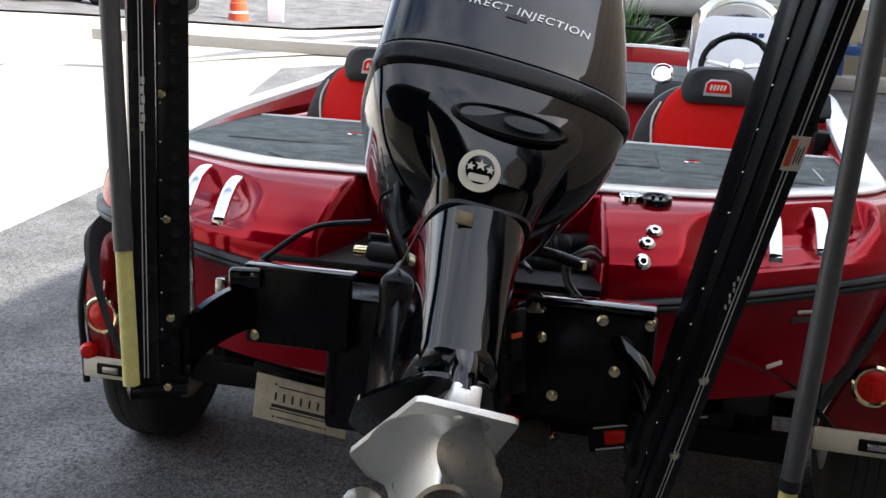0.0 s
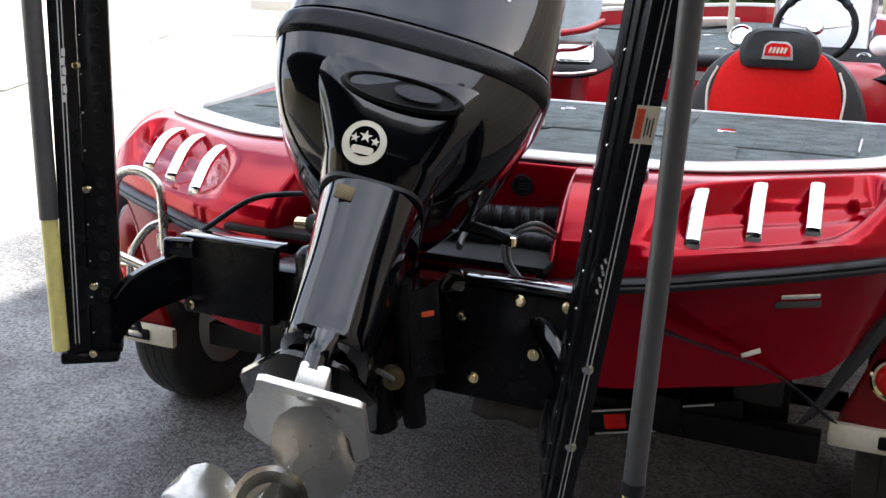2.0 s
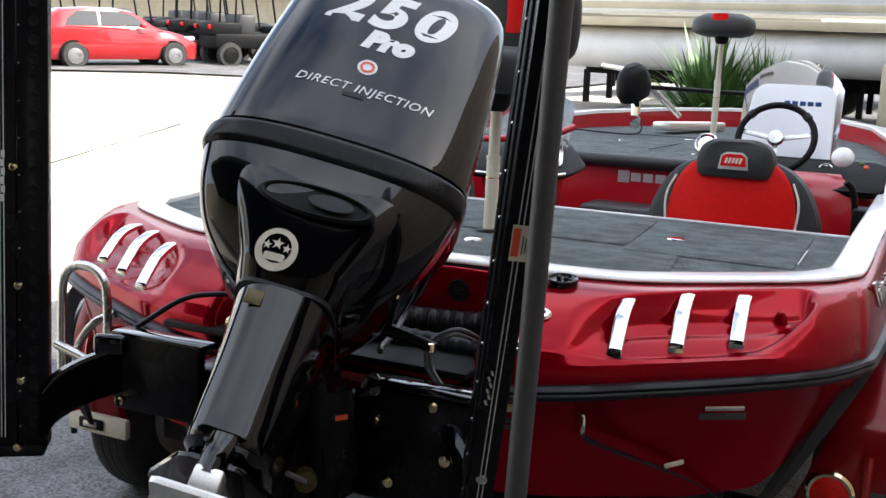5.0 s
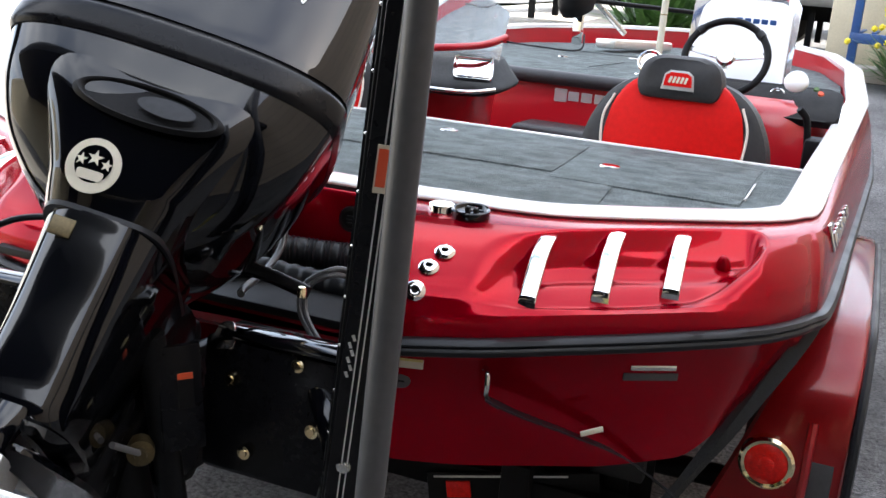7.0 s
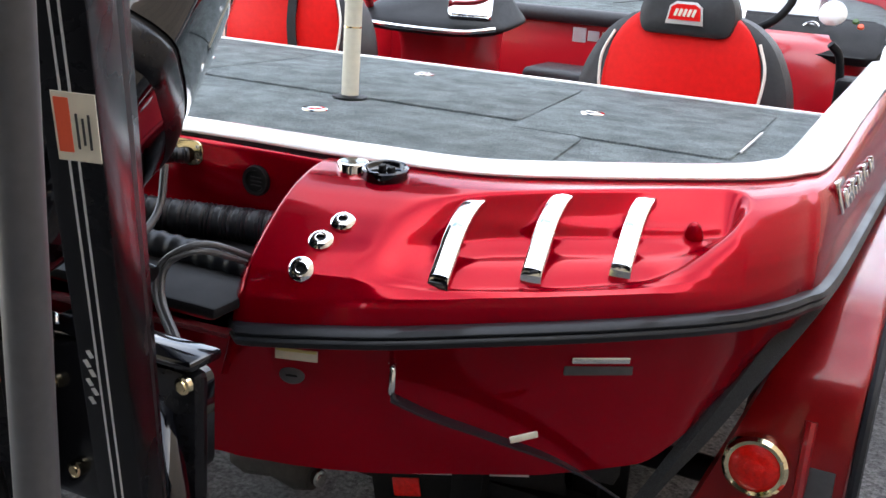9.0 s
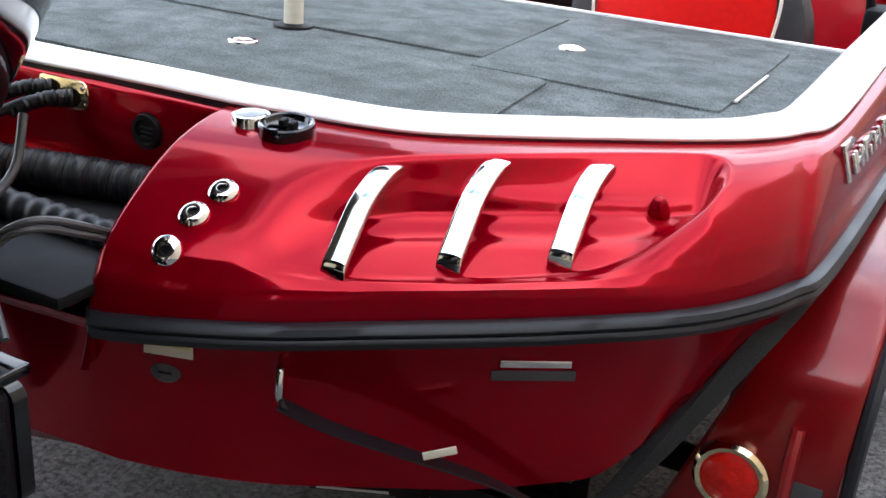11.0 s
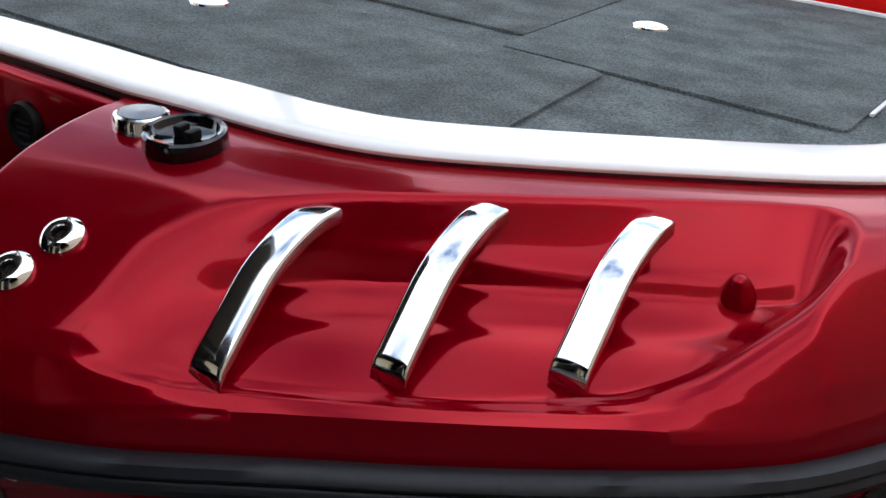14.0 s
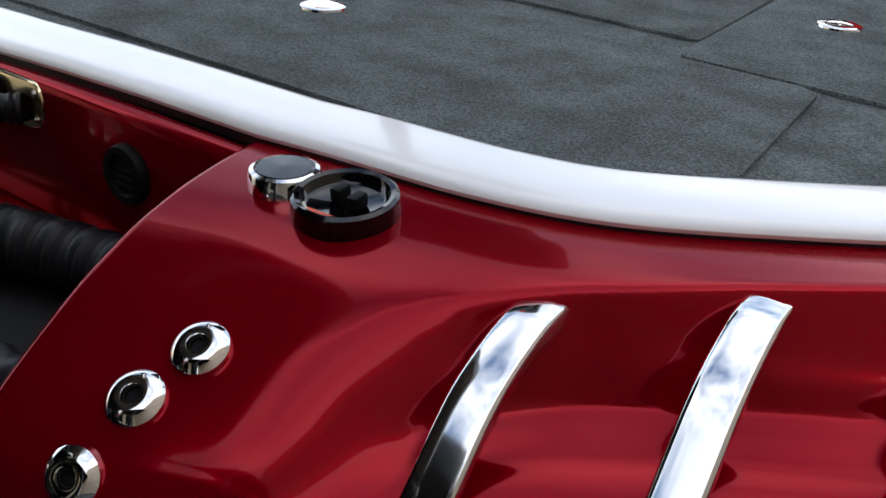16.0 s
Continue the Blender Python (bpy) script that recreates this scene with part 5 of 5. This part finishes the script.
# ---- trailer ----
trailer = root("boat_trailer", "red boat trailer with round tail lamps and dark frame", "trailer")
FEN = [(.256, .25), (.246, .36), (.231, .48), (.236, .57), (.281, .68), (.38, .765), (.50, .808), (.94, .822), (1.56, .818), (1.82, .74), (1.92, .57), (1.96, .31)]
fen_path = catmull([Vector((0, a, b)) for a, b in FEN], 4)
PORTSIDE = Matrix.Translation((-.05, -.19, -.025)) @ MIRROR
for m in (Matrix.Identity(4), PORTSIDE):
    edge = 1.405 if m == Matrix.Identity(4) else 1.31
    rows = []
    for f in (0, .03, .12, .5, .86, .95, 1.0):
        row = []
        for p in fen_path:
            xi = 1.085 + max(0, min(p.z - .32, .42)) * .36
            drop = .030 * (1 if f in (0, 1.0) else .25 if f in (.03, .95) else 0)
            row.append(Vector((xi + (edge - xi) * f, p.y + (drop if p.z < .7 else 0), p.z - (drop if p.z >= .7 else 0))))
        rows.append(row)
    bm = loft(rows, False, False)
    bmesh.ops.solidify(bm, geom=bm.faces[:], thickness=.012)
    fen = part("fender", moved(bm, m), TRAILER, trailer, "glossy red moulded fender")
    part("fender_edge", moved(tube([Vector((edge + .003, p.y, p.z - .03)) for p in fen_path], .012, 8, 1), m), RUBBER, fen, "dark fender edge trim")
    sx = 1 if m == Matrix.Identity(4) else -1
    at = lambda x, y, z: tuple(m @ Vector((x, y, z)))
    lm = basis(at(1.221, .218, .482), (1, 0, 0), (0, .02, 1))
    lamp = part("tail_lamp", moved(lathe([(0, .020), (.025, .019), (.045, .014), (.052, .006), (.052, -.01)], 40), lm), LENS, trailer, "round red tail lamp")
    part("lamp_bezel", moved(lathe([(.048, .006), (.051, .014), (.059, .016), (.066, .009), (.068, -.012)], 44), lm), GOLD, lamp, "yellowed chrome bezel")
    part("lamp_centre", moved(lathe([(0, .0225), (.016, .0215), (.020, .019)], 24), lm), LENS, lamp)
    part("bezel_screw", merge(*[moved(lathe([(0, .018), (.003, .0175), (.0035, .012)], 8), lm @ Matrix.Translation((.0575 * math.cos(a), .0575 * math.sin(a), 0))) for a in (.5, 2.6, 4.7)]), STEEL, lamp)
    rib = [m @ Vector((edge - .095, p.y - .004, p.z)) for p in fen_path if p.z < .62 and p.y < .5]
    part("fender_rib", tube(rib, .012, 8, 1), TRAILER, fen)
    part("side_lens", box(.055, .012, .10, at(edge - .06, .234, .455), .004, 2), GREYTUBE, fen, "grey clear reflector")
    bar = part("reflector_bar", box(.34 if sx > 0 else .27, .03, .075, at(1.235 if sx > 0 else 1.17, .233, .288), .012, 2), CREAM, trailer, "cream tail bar")
    cl = part("clearance_lamp", box(.11, .012, .040, at(1.255 if sx > 0 else 1.19, .214, .290), .006, 2), MATTE, bar, "black clearance lamp housing")
    part("clearance_lens", box(.06, .008, .022, at(1.255 if sx > 0 else 1.19, .207, .290), .004, 2), STEEL, cl)
    part("side_marker", moved(lathe([(0, .012), (.022, .010), (.030, .002), (.032, -.01)], 24), basis(at(1.375 if sx > 0 else 1.285, .226, .342), (1, -.2 * sx, 0), (0, 0, 1))), LENS, bar, "small round red marker lamp")
    ty = part("tyre", moved(lathe([(.18, -.10), (.26, -.105), (.30, -.10), (.322, -.085), (.330, -.06), (.330, .06), (.322, .085), (.30, .10), (.26, .105), (.18, .10)], 48), basis((sx * 1.25, .62 if sx > 0 else .44, .225), (0, 1, 0), (0, 0, 1))), TYRE, trailer, "worn road tyre")
    for r, z in ((.3315, -.035), (.3315, 0), (.3315, .035)):
        part("tread_groove", moved(lathe([(r - .002, z - .004), (r, z - .004), (r, z + .004), (r - .002, z + .004)], 48), basis((sx * 1.25, .62 if sx > 0 else .44, .225), (0, 1, 0), (0, 0, 1))), RUBBER, ty)
    part("rim", moved(lathe([(0, -.02), (.06, -.03), (.12, -.05), (.17, -.085), (.185, -.10), (.185, .10)], 32), basis((sx * 1.25, .62 if sx > 0 else .44, .225), (0, sx, 0), (0, 0, 1))), CAST, ty)
    part("bunk", moved(sweep(catmull([Vector((1.02, .02, .40)), Vector((1.115, .05, .57)), Vector((1.195, .12, .72)), Vector((1.24, .26, .785)), Vector((1.27, .6, .79))], 5), [(-.02, -.03), (-.02, .03), (.02, .03), (.02, -.03)], up=(.7, 0, .7)), m), CARPET_B, trailer, "black carpeted bunk")
    part("frame_rail", box(.08, 4.2, .12, (sx * .62, 2.25, .28), .008), MATTE, trailer)
# bunk boards added in black to cover the light ground below the hull
for x in (-.86, -.42, .42, .86):
    bunk = part("bunk_board", box(.14, 3.4, .09, (x, 1.95, .37), .008), CARPET_B, trailer, "black carpeted bunk board, added to darken the space under the hull")
    for y in (.30, 1.2, 2.4):
        part("bunk_post", box(.06, .06, .14, (x, y, .28), .004), MATTE, bunk)
# an added black sheet, standing in for the shade under the stern
part("underhull_shade_plate", box(1.9, .012, .24, (0, .30, .33), .004), MATTE, trailer, "black plate added in place of the shade under the hull")
part("axle", tube([(-1.1, .62, .24), (1.1, .62, .24)], .035, 12, 1), MATTE, trailer)
cross = part("cross_member", box(2.1, .07, .085, (0, .22, .245), .006), MATTE, trailer, "black rear cross member")
mm = basis((.608, .186, .255), Vector((.404, .072, .078)).normalized(), Vector((-.19, 0, .98)))
board = part("marker_board", moved(box(.46, .012, .088, (0, 0, 0), .003), mm @ pose(0, 0, 0, -90)), MATTE, cross, "black marker board")
for z, L in ((.036, .36), (-.036, .42)):
    part("bright_strip", moved(box(L, .004, .005, (L / 2 - .21, -.007, z)), mm @ pose(0, 0, 0, -90)), SILVER, board, "thin bright strip")
part("red_reflector", moved(box(.066, .006, .046, (-.145, -.007, 0), .002), mm @ pose(0, 0, 0, -90)), LENS, board, "red reflector")
part("red_reflector", box(.12, .006, .018, (.10, .181, .236), .002), LENS, cross, "red reflector")
part("keel_roller", moved(lathe([(.0, -.11), (.035, -.11), (.045, -.07), (.032, 0), (.045, .07), (.035, .11), (0, .11)], 20), basis((.16, .07, .235), (0, 1, 0), (0, 0, 1))), TYRE, trailer)
part("roller_bolt", bolt((.275, .07, .235), (1, -.4, 0), .02, .02), STEEL, trailer)
part("tongue", box(.10, 5.5, .12, (0, 5.2, .29), .008), MATTE, trailer)
plate = part("paper_plate", moved(box(.32, .165, .004, (0, 0, 0), .001), basis((-.535, .0, .245), (1, .06, -.13), (0, -.12, 1))), PAPER, trailer, "weathered paper permit plate")
pm = basis((-.535, .0, .245), (1, .06, -.13), (0, -.12, 1))
for k, (w, y) in enumerate(((.16, .050), (.20, -.022), (.21, -.036), (.16, -.062))):
    part("plate_line", moved(box(w, .012 if k == 1 else .004, .001, (0, y, .0026)), pm), INK, plate, "dark printed line")
for k in range(7):
    part("plate_mark", moved(box(.007, .030, .001, (-.088 + .029 * k, .012, .0026)), pm), INK, plate, "dark hand-drawn mark")
part("plate_screw", moved(merge(*[moved(lathe([(0, .004), (.004, .003), (.005, 0)], 10), Matrix.Translation((x, y, .002))) for x, y in ((-.09, .058), (.09, .058), (-.09, -.062), (.09, -.062))]), pm), STEEL, plate)
part("plate_bracket", box(.36, .02, .02, (-.535, .03, .335), .004, rot=pose(0, 0, 0, 0, 8)), MATTE, trailer)


# ---- yard beyond ----
def wheel_set(car, places, r, w, rim):
    for x, y in places:
        t = part("tyre", moved(lathe([(r * .62, -w / 2), (r * .94, -w / 2), (r, -w * .32), (r, w * .32), (r * .94, w / 2), (r * .62, w / 2)], 28), basis((x, y, r), (1, 0, 0), (0, 0, 1))), TYRE, car)
        part("rim", moved(merge(lathe([(0, .02), (r * .2, .03), (r * .6, 0), (r * .64, .02)], 24), *[box(r * .5, r * .12, .02, (r * .3, 0, .02), 0, rot=Matrix.Rotation(1.2566 * k, 4, "Z")) for k in range(5)]), basis((x, y + (-w / 2 if y < 0 else w / 2), r), (1, 0, 0) if y < 0 else (-1, 0, 0), (0, 0, 1))), rim, t)


def hatchback(m):
    """Nose towards +x, near side towards -y."""
    car = outside("hatchback_car", "small red hatchback car parked in the sunny lot", "car", m)
    xs = [-2.02, -1.95, -1.75, -1.3, -.7, 0, .7, 1.2, 1.6, 1.88, 2.02]
    top = [.62, .88, 1.0, 1.01, .99, .97, .95, .90, .80, .66, .48]
    wide = [.66, .78, .84, .87, .88, .88, .88, .87, .84, .74, .55]
    rings = []
    for x, z, w in zip(xs, top, wide):
        rings.append([(x, -w * .9, .20), (x, -w, .34), (x, -w * 1.01, .62), (x, -w * .965, z - .06), (x, -w * .88, z), (x, 0, z + .03), (x, w * .88, z), (x, w * .965, z - .06), (x, w * 1.01, .62), (x, w, .34), (x, w * .9, .20)])
    part("body", loft([[Vector(p) for p in r] for r in rings]), CARRED, car)
    rings = []
    for x, z, w in ((-1.93, .95, .60), (-1.70, 1.28, .62), (-1.45, 1.42, .61), (-.8, 1.475, .60), (-.1, 1.46, .60), (.35, 1.36, .61), (1.02, .94, .66)):
        rings.append([Vector(p) for p in ((x, -.80, .92), (x, -w - .10, max(z - .22, .93)), (x, -w, z - .04), (x, -w * .7, z), (x, w * .7, z), (x, w, z - .04), (x, w + .10, max(z - .22, .93)), (x, .80, .92))])
    part("cabin", loft(rings), CARRED, car)
    for sy in (-1, 1):
        for pts in ([(-1.42, 1.03), (-.62, 1.03), (-.62, 1.37), (-1.10, 1.37), (-1.34, 1.20)], [(-.54, 1.03), (.56, 1.03), (.30, 1.27), (.02, 1.36), (-.54, 1.37)]):
            rows = [[Vector((x, sy * (.80 - (z - .92) * .34 + k), z)) for x, z in pts] for k in (0, .022)]
            part("side_window", loft(rows), DARKGLASS, car)
        part("mirror", box(.12, .16, .11, (.45, sy * .93, 1.03), .03), CARRED, car)
        part("tail_light", box(.22, .10, .26, (-1.84, sy * .78, .86), .04), LENS, car)
        part("headlight", box(.34, .12, .14, (1.72, sy * .74, .72), .05), CHROME, car)
        for k in (-.62, .45):
            part("door_handle", box(.16, .03, .03, (k, sy * .885, .86), .01), CARRED, car)
        for x in (-1.28, 1.25):
            part("wheel_arch", moved(lathe([(0, -.02), (.36, -.02), (.36, .02), (0, .02)], 28), basis((x, sy * .86, .32), (1, 0, 0), (0, 0, 1))), MATTE, car)
    part("rear_window", box(.03, 1.05, .30, (-1.86, 0, 1.14), .01, rot=None), DARKGLASS, car)
    part("bumper_trim", box(.06, 1.2, .12, (-2.0, 0, .36), .02), MATTE, car)
    wheel_set(car, ((-1.28, -.90), (1.25, -.90), (-1.28, .90), (1.25, .90)), .31, .2, ALLOY)
    return car


def stand(x, y, turn=0.0):
    """A pose on the yard."""
    return pose(x, y, gz(x, y), 0, 0, turn)


hatchback(stand(-17.95, 18.35, 62))

# dark lane at the far side of the pale lot, and a painted bay line
lane = bmesh.new()
ax, nx = Vector((.81, .58, 0)), Vector((-.58, .81, 0))
grid = [[lane.verts.new(p + Vector((0, 0, gz(p.x, p.y) + .05))) for p in (nx * (22.4 + 2.5 * k) + ax * (-40 + 2.5 * i) for i in range(36))] for k in range(14)]
for a, b in zip(grid, grid[1:]):
    for i in range(35):
        lane.faces.new((a[i], a[i + 1], b[i + 1], b[i]))
tagged(link("far_lane", lane, ASPHALT), "dark asphalt lane under the parked vehicles", "road", kind="structure")
line = bmesh.new()
pts = [Vector((-7.6 - .34 * .25 * i, 5.4 + .25 * i, 0)) for i in range(21)]
quad = [[line.verts.new((p.x + d, p.y + d * .34, gz(p.x, p.y) + .035)) for d in (-.06, .06)] for p in pts]
for a, b in zip(quad, quad[1:]):
    line.faces.new((a[0], a[1], b[1], b[0]))
tagged(link("bay_line", line, WHITE), "worn white painted bay line on the concrete", "road marking", kind="structure")


def utv(m, group):
    u = outside("utility_vehicle", "black off-road utility vehicle with a roll cage", "utility vehicle", m, group)
    part("body", merge(box(2.6, 1.35, .42, (0, 0, .72), .08, 2), box(.8, 1.3, .35, (.95, 0, .98), .1, 2)), MATTE, u)
    part("bed", box(.9, 1.3, .34, (-.95, 0, 1.05), .05), MATTE, u)
    part("roof", box(1.3, 1.3, .08, (-.1, 0, 1.95), .03), MATTE, u)
    for x in (-.7, .55):
        for y in (-.6, .6):
            part("cage_post", tube([(x, y, .95), (x * .85 - .05, y, 1.92)], .03, 8, 1), MATTE, u)
    part("seat", box(.5, 1.1, .6, (-.3, 0, 1.15), .08, 2), VINYL_B, u)
    for y in (-.55, .55):
        part("tail_light", box(.04, .16, .12, (-1.42, y, 1.1), .01), LENS, u)
    wheel_set(u, ((-.9, -.66), (.95, -.66), (-.9, .66), (.95, .66)), .34, .26, MATTE)
    return u


first = utv(stand(-16.6, 22.4, 58), "parked utility vehicles")
for x, y, a in ((-18.4, 23.4, 60), (-14.8, 24.0, 55), (-20.5, 25.3, 60), (-21.8, 23.2, 62), (-23.5, 21.8, 64), (-25.2, 20.0, 66), (-22.5, 27.0, 60)):
    copy_thing(first, stand(x, y, a))


def pontoon(m, group):
    b = outside("pontoon_boat", "white pontoon boat with beige rail panels on a trailer", "pontoon boat", m, group)
    for y in (-.85, .85):
        part("pontoon", moved(loft([[(x, y + r * math.cos(a), .95 + r * math.sin(a)) for a in (2 * math.pi * k / 20 for k in range(20))] for x, r in ((-4.1, .18), (-4.0, .30), (3.2, .30), (3.8, .2), (4.1, .05))]), Matrix.Identity(4)), PONTOON, b, "white aluminium pontoon tube")
    part("deck_edge", box(8.0, 2.5, .12, (-.1, 0, 1.33), .02), BEIGE, b, "beige deck edge")
    for y in (-1.22, 1.22):
        part("rail_panel", box(7.4, .04, .62, (-.2, y, 1.78), .02), PONTOON, b, "white side panel")
        part("panel_stripe", box(7.3, .05, .10, (-.2, y, 1.56), .01), BEIGE, b, "beige stripe")
        part("top_rail", tube([(-3.9, y, 2.14), (3.5, y, 2.14)], .03, 8, 1), CAST, b)
        part("panel_marking", box(.9, .05, .06, (1.2, y * 1.01, 1.9), .005), GREYTUBE, b)
    part("bunk", merge(box(6, .1, .1, (0, -.5, .6)), box(6, .1, .1, (0, .5, .6)), box(7, .12, .12, (.8, 0, .48))), MATTE, b)
    part("canopy_frame", tube([(-2.0, -1.2, 2.14), (-2.2, -1.2, 2.9), (-2.2, 1.2, 2.9), (-2.0, 1.2, 2.14)], .025, 8, 1), CAST, b)
    part("bimini", box(2.2, 2.3, .1, (-2.2, 0, 2.95), .04), MATTE, b, "dark folded canopy")
    for x in (-.4, .5):
        for y in (-1.1, 1.1):
            part("trailer_tyre", moved(lathe([(0, -.1), (.16, -.09), (.28, -.1), (.31, -.06), (.31, .06), (.28, .1), (0, .1)], 24), basis((x, y, .31), (1, 0, 0), (0, 0, 1))), TYRE, b)
    for x in (-3, -1, 1, 3):
        for y in (-.5, .5):
            part("trailer_post", box(.08, .08, .5, (x, y, .35)), MATTE, b)
    return b


pa = pontoon(stand(-.6, 13.4, -4), "stored pontoon boats")
copy_thing(pa, stand(-1.4, 17.6, -3))
copy_thing(pa, stand(8.4, 14.6, -4))
kb = link("kerb", box(14, .35, .16, (-1.0, 10.3, (.40) + .08), .02, rot=pose(0, 0, 0, 0, 0, -4)), CONCRETE)
tagged(kb, "pale concrete kerb in front of the stored boats", "kerb", kind="structure")
wallb = link("low_wall", box(5, .3, .9, (3.2, 10.8, (.40) + .45), .02, rot=pose(0, 0, 0, 0, 0, -4)), BEIGE)
tagged(wallb, "low beige rendered wall behind the blue rack", "wall", kind="structure")


def spiky_bush(m, seed, n, size, leaf, name, label, flowers=0):
    rnd = random.Random(seed)
    b = outside(name, label, "shrub", m)
    bm = bmesh.new()
    for _ in range(n):
        a, e = rnd.uniform(0, 6.283), rnd.uniform(.25, 1.45)
        L = size * rnd.uniform(.6, 1.1)
        d = Vector((math.cos(a) * math.cos(e), math.sin(a) * math.cos(e), math.sin(e)))
        side = d.cross(Vector((0, 0, 1))).normalized() * size * rnd.uniform(.012, .026)
        o = Vector((rnd.uniform(-.12, .12), rnd.uniform(-.12, .12), rnd.uniform(0, .2))) * size
        p1, p2 = o + d * L * .55, o + d * L - Vector((0, 0, L * .22 * math.cos(e)))
        v = [bm.verts.new(q) for q in (o - side * .6, o + side * .6, p1 + side, p1 - side, p2)]
        bm.faces.new((v[0], v[1], v[2], v[3]))
        bm.faces.new((v[3], v[2], v[4]))
    part("foliage", bm, leaf, b, "", False)
    if flowers:
        fm = bmesh.new()
        for _ in range(flowers):
            c = Vector((rnd.gauss(0, .3), rnd.gauss(0, .3), rnd.uniform(.55, 1.1))) * size
            r = size * .05
            bmesh.ops.create_icosphere(fm, subdivisions=1, radius=r, matrix=Matrix.Translation(c))
        part("blossom", fm, FLOWER, b, "clumps of small yellow blossoms")
    part("stem", merge(*[tube([(0, 0, -.05), (.06 * k * size, .04 * size, .35 * size)], .02 * size, 6, 1) for k in (-1, 0, 1)]), TYRE, b)
    return b


spiky_bush(stand(-1.0, 9.5), 3, 420, 1.25, LEAF, "spiky_shrub", "dense green spiky-leaved shrub by the kerb")
spiky_bush(stand(-.42, 9.8), 5, 300, 1.05, LEAF, "spiky_shrub", "dense green spiky-leaved shrub by the kerb")
spiky_bush(stand(1.55, 9.6), 8, 260, .75, LEAF, "flowering_shrub", "low shrub with yellow blossoms beside the rack", 60)

rack = outside("blue_rack", "blue painted steel rack with slatted shelves", "rack", stand(2.1, 10.1, -4))
for x in (-1.1, 0, 1.1):
    part("post", box(.09, .09, 1.75, (x, 0, .875), .008), BLUE, rack)
for z in (.45, 1.1, 1.68):
    part("beam", box(2.3, .07, .11, (0, -.02, z), .008), BLUE, rack)
    for k in range(16):
        part("slat", box(.05, .5, .02, (-1.05 + .14 * k, .26, z + .06), .003), BLUE, rack)
for k in range(22):
    part("rod", tube([(-1.05 + .1 * k, .0, 1.1), (-1.05 + .1 * k, .0, 1.66)], .008, 6, 1), CAST, rack)

cone = outside("traffic_barrel", "orange plastic traffic barrel in the sunny lot", "barrel", stand(-12.9, 26.0))
part("body", lathe([(.30, 0), (.29, .3), (.26, .32), (.25, .62), (.22, .65), (.20, .95), (.06, 1.02), (0, 1.02)], 24), ORANGE, cone)
part("white_band", lathe([(.285, .33), (.262, .33), (.252, .48), (.26, .48)], 24), WHITE, cone, "white reflective band")
part("base", lathe([(0, 0), (.42, 0), (.42, .05), (.30, .07)], 24), RUBBER, cone)
jug = outside("white_sign_frame", "small white folding sign frame in the lot", "sign", stand(-11.9, 26.4))
part("panel", box(.5, .04, .7, (0, 0, .45), .01), WHITE, jug)
for s in (-.2, .2):
    part("leg", tube([(s, .0, .0), (s, .18, .75)], .015, 6, 1), CAST, jug)

far = link("shop_row", merge(box(60, 6, 5.5, (-34, 52, 2.7), .1), box(20, 6, 6.5, (14, 48, 3.2), .1)), BEIGE)
tagged(far, "far row of pale low commercial buildings", "backdrop", kind="structure")
fr = link("shop_row_awning", box(58, 2.4, .6, (-34, 48, 3.4), .05), BLUE)
tagged(fr, "blue awning along the far buildings", "backdrop", kind="structure")
block = outside("wheel_chock", "dark wooden block on the asphalt beside the trailer", "block", stand(1.78, 1.15, 12))
part("block", box(.22, .34, .16, (0, 0, .08), .01), TYRE, block)
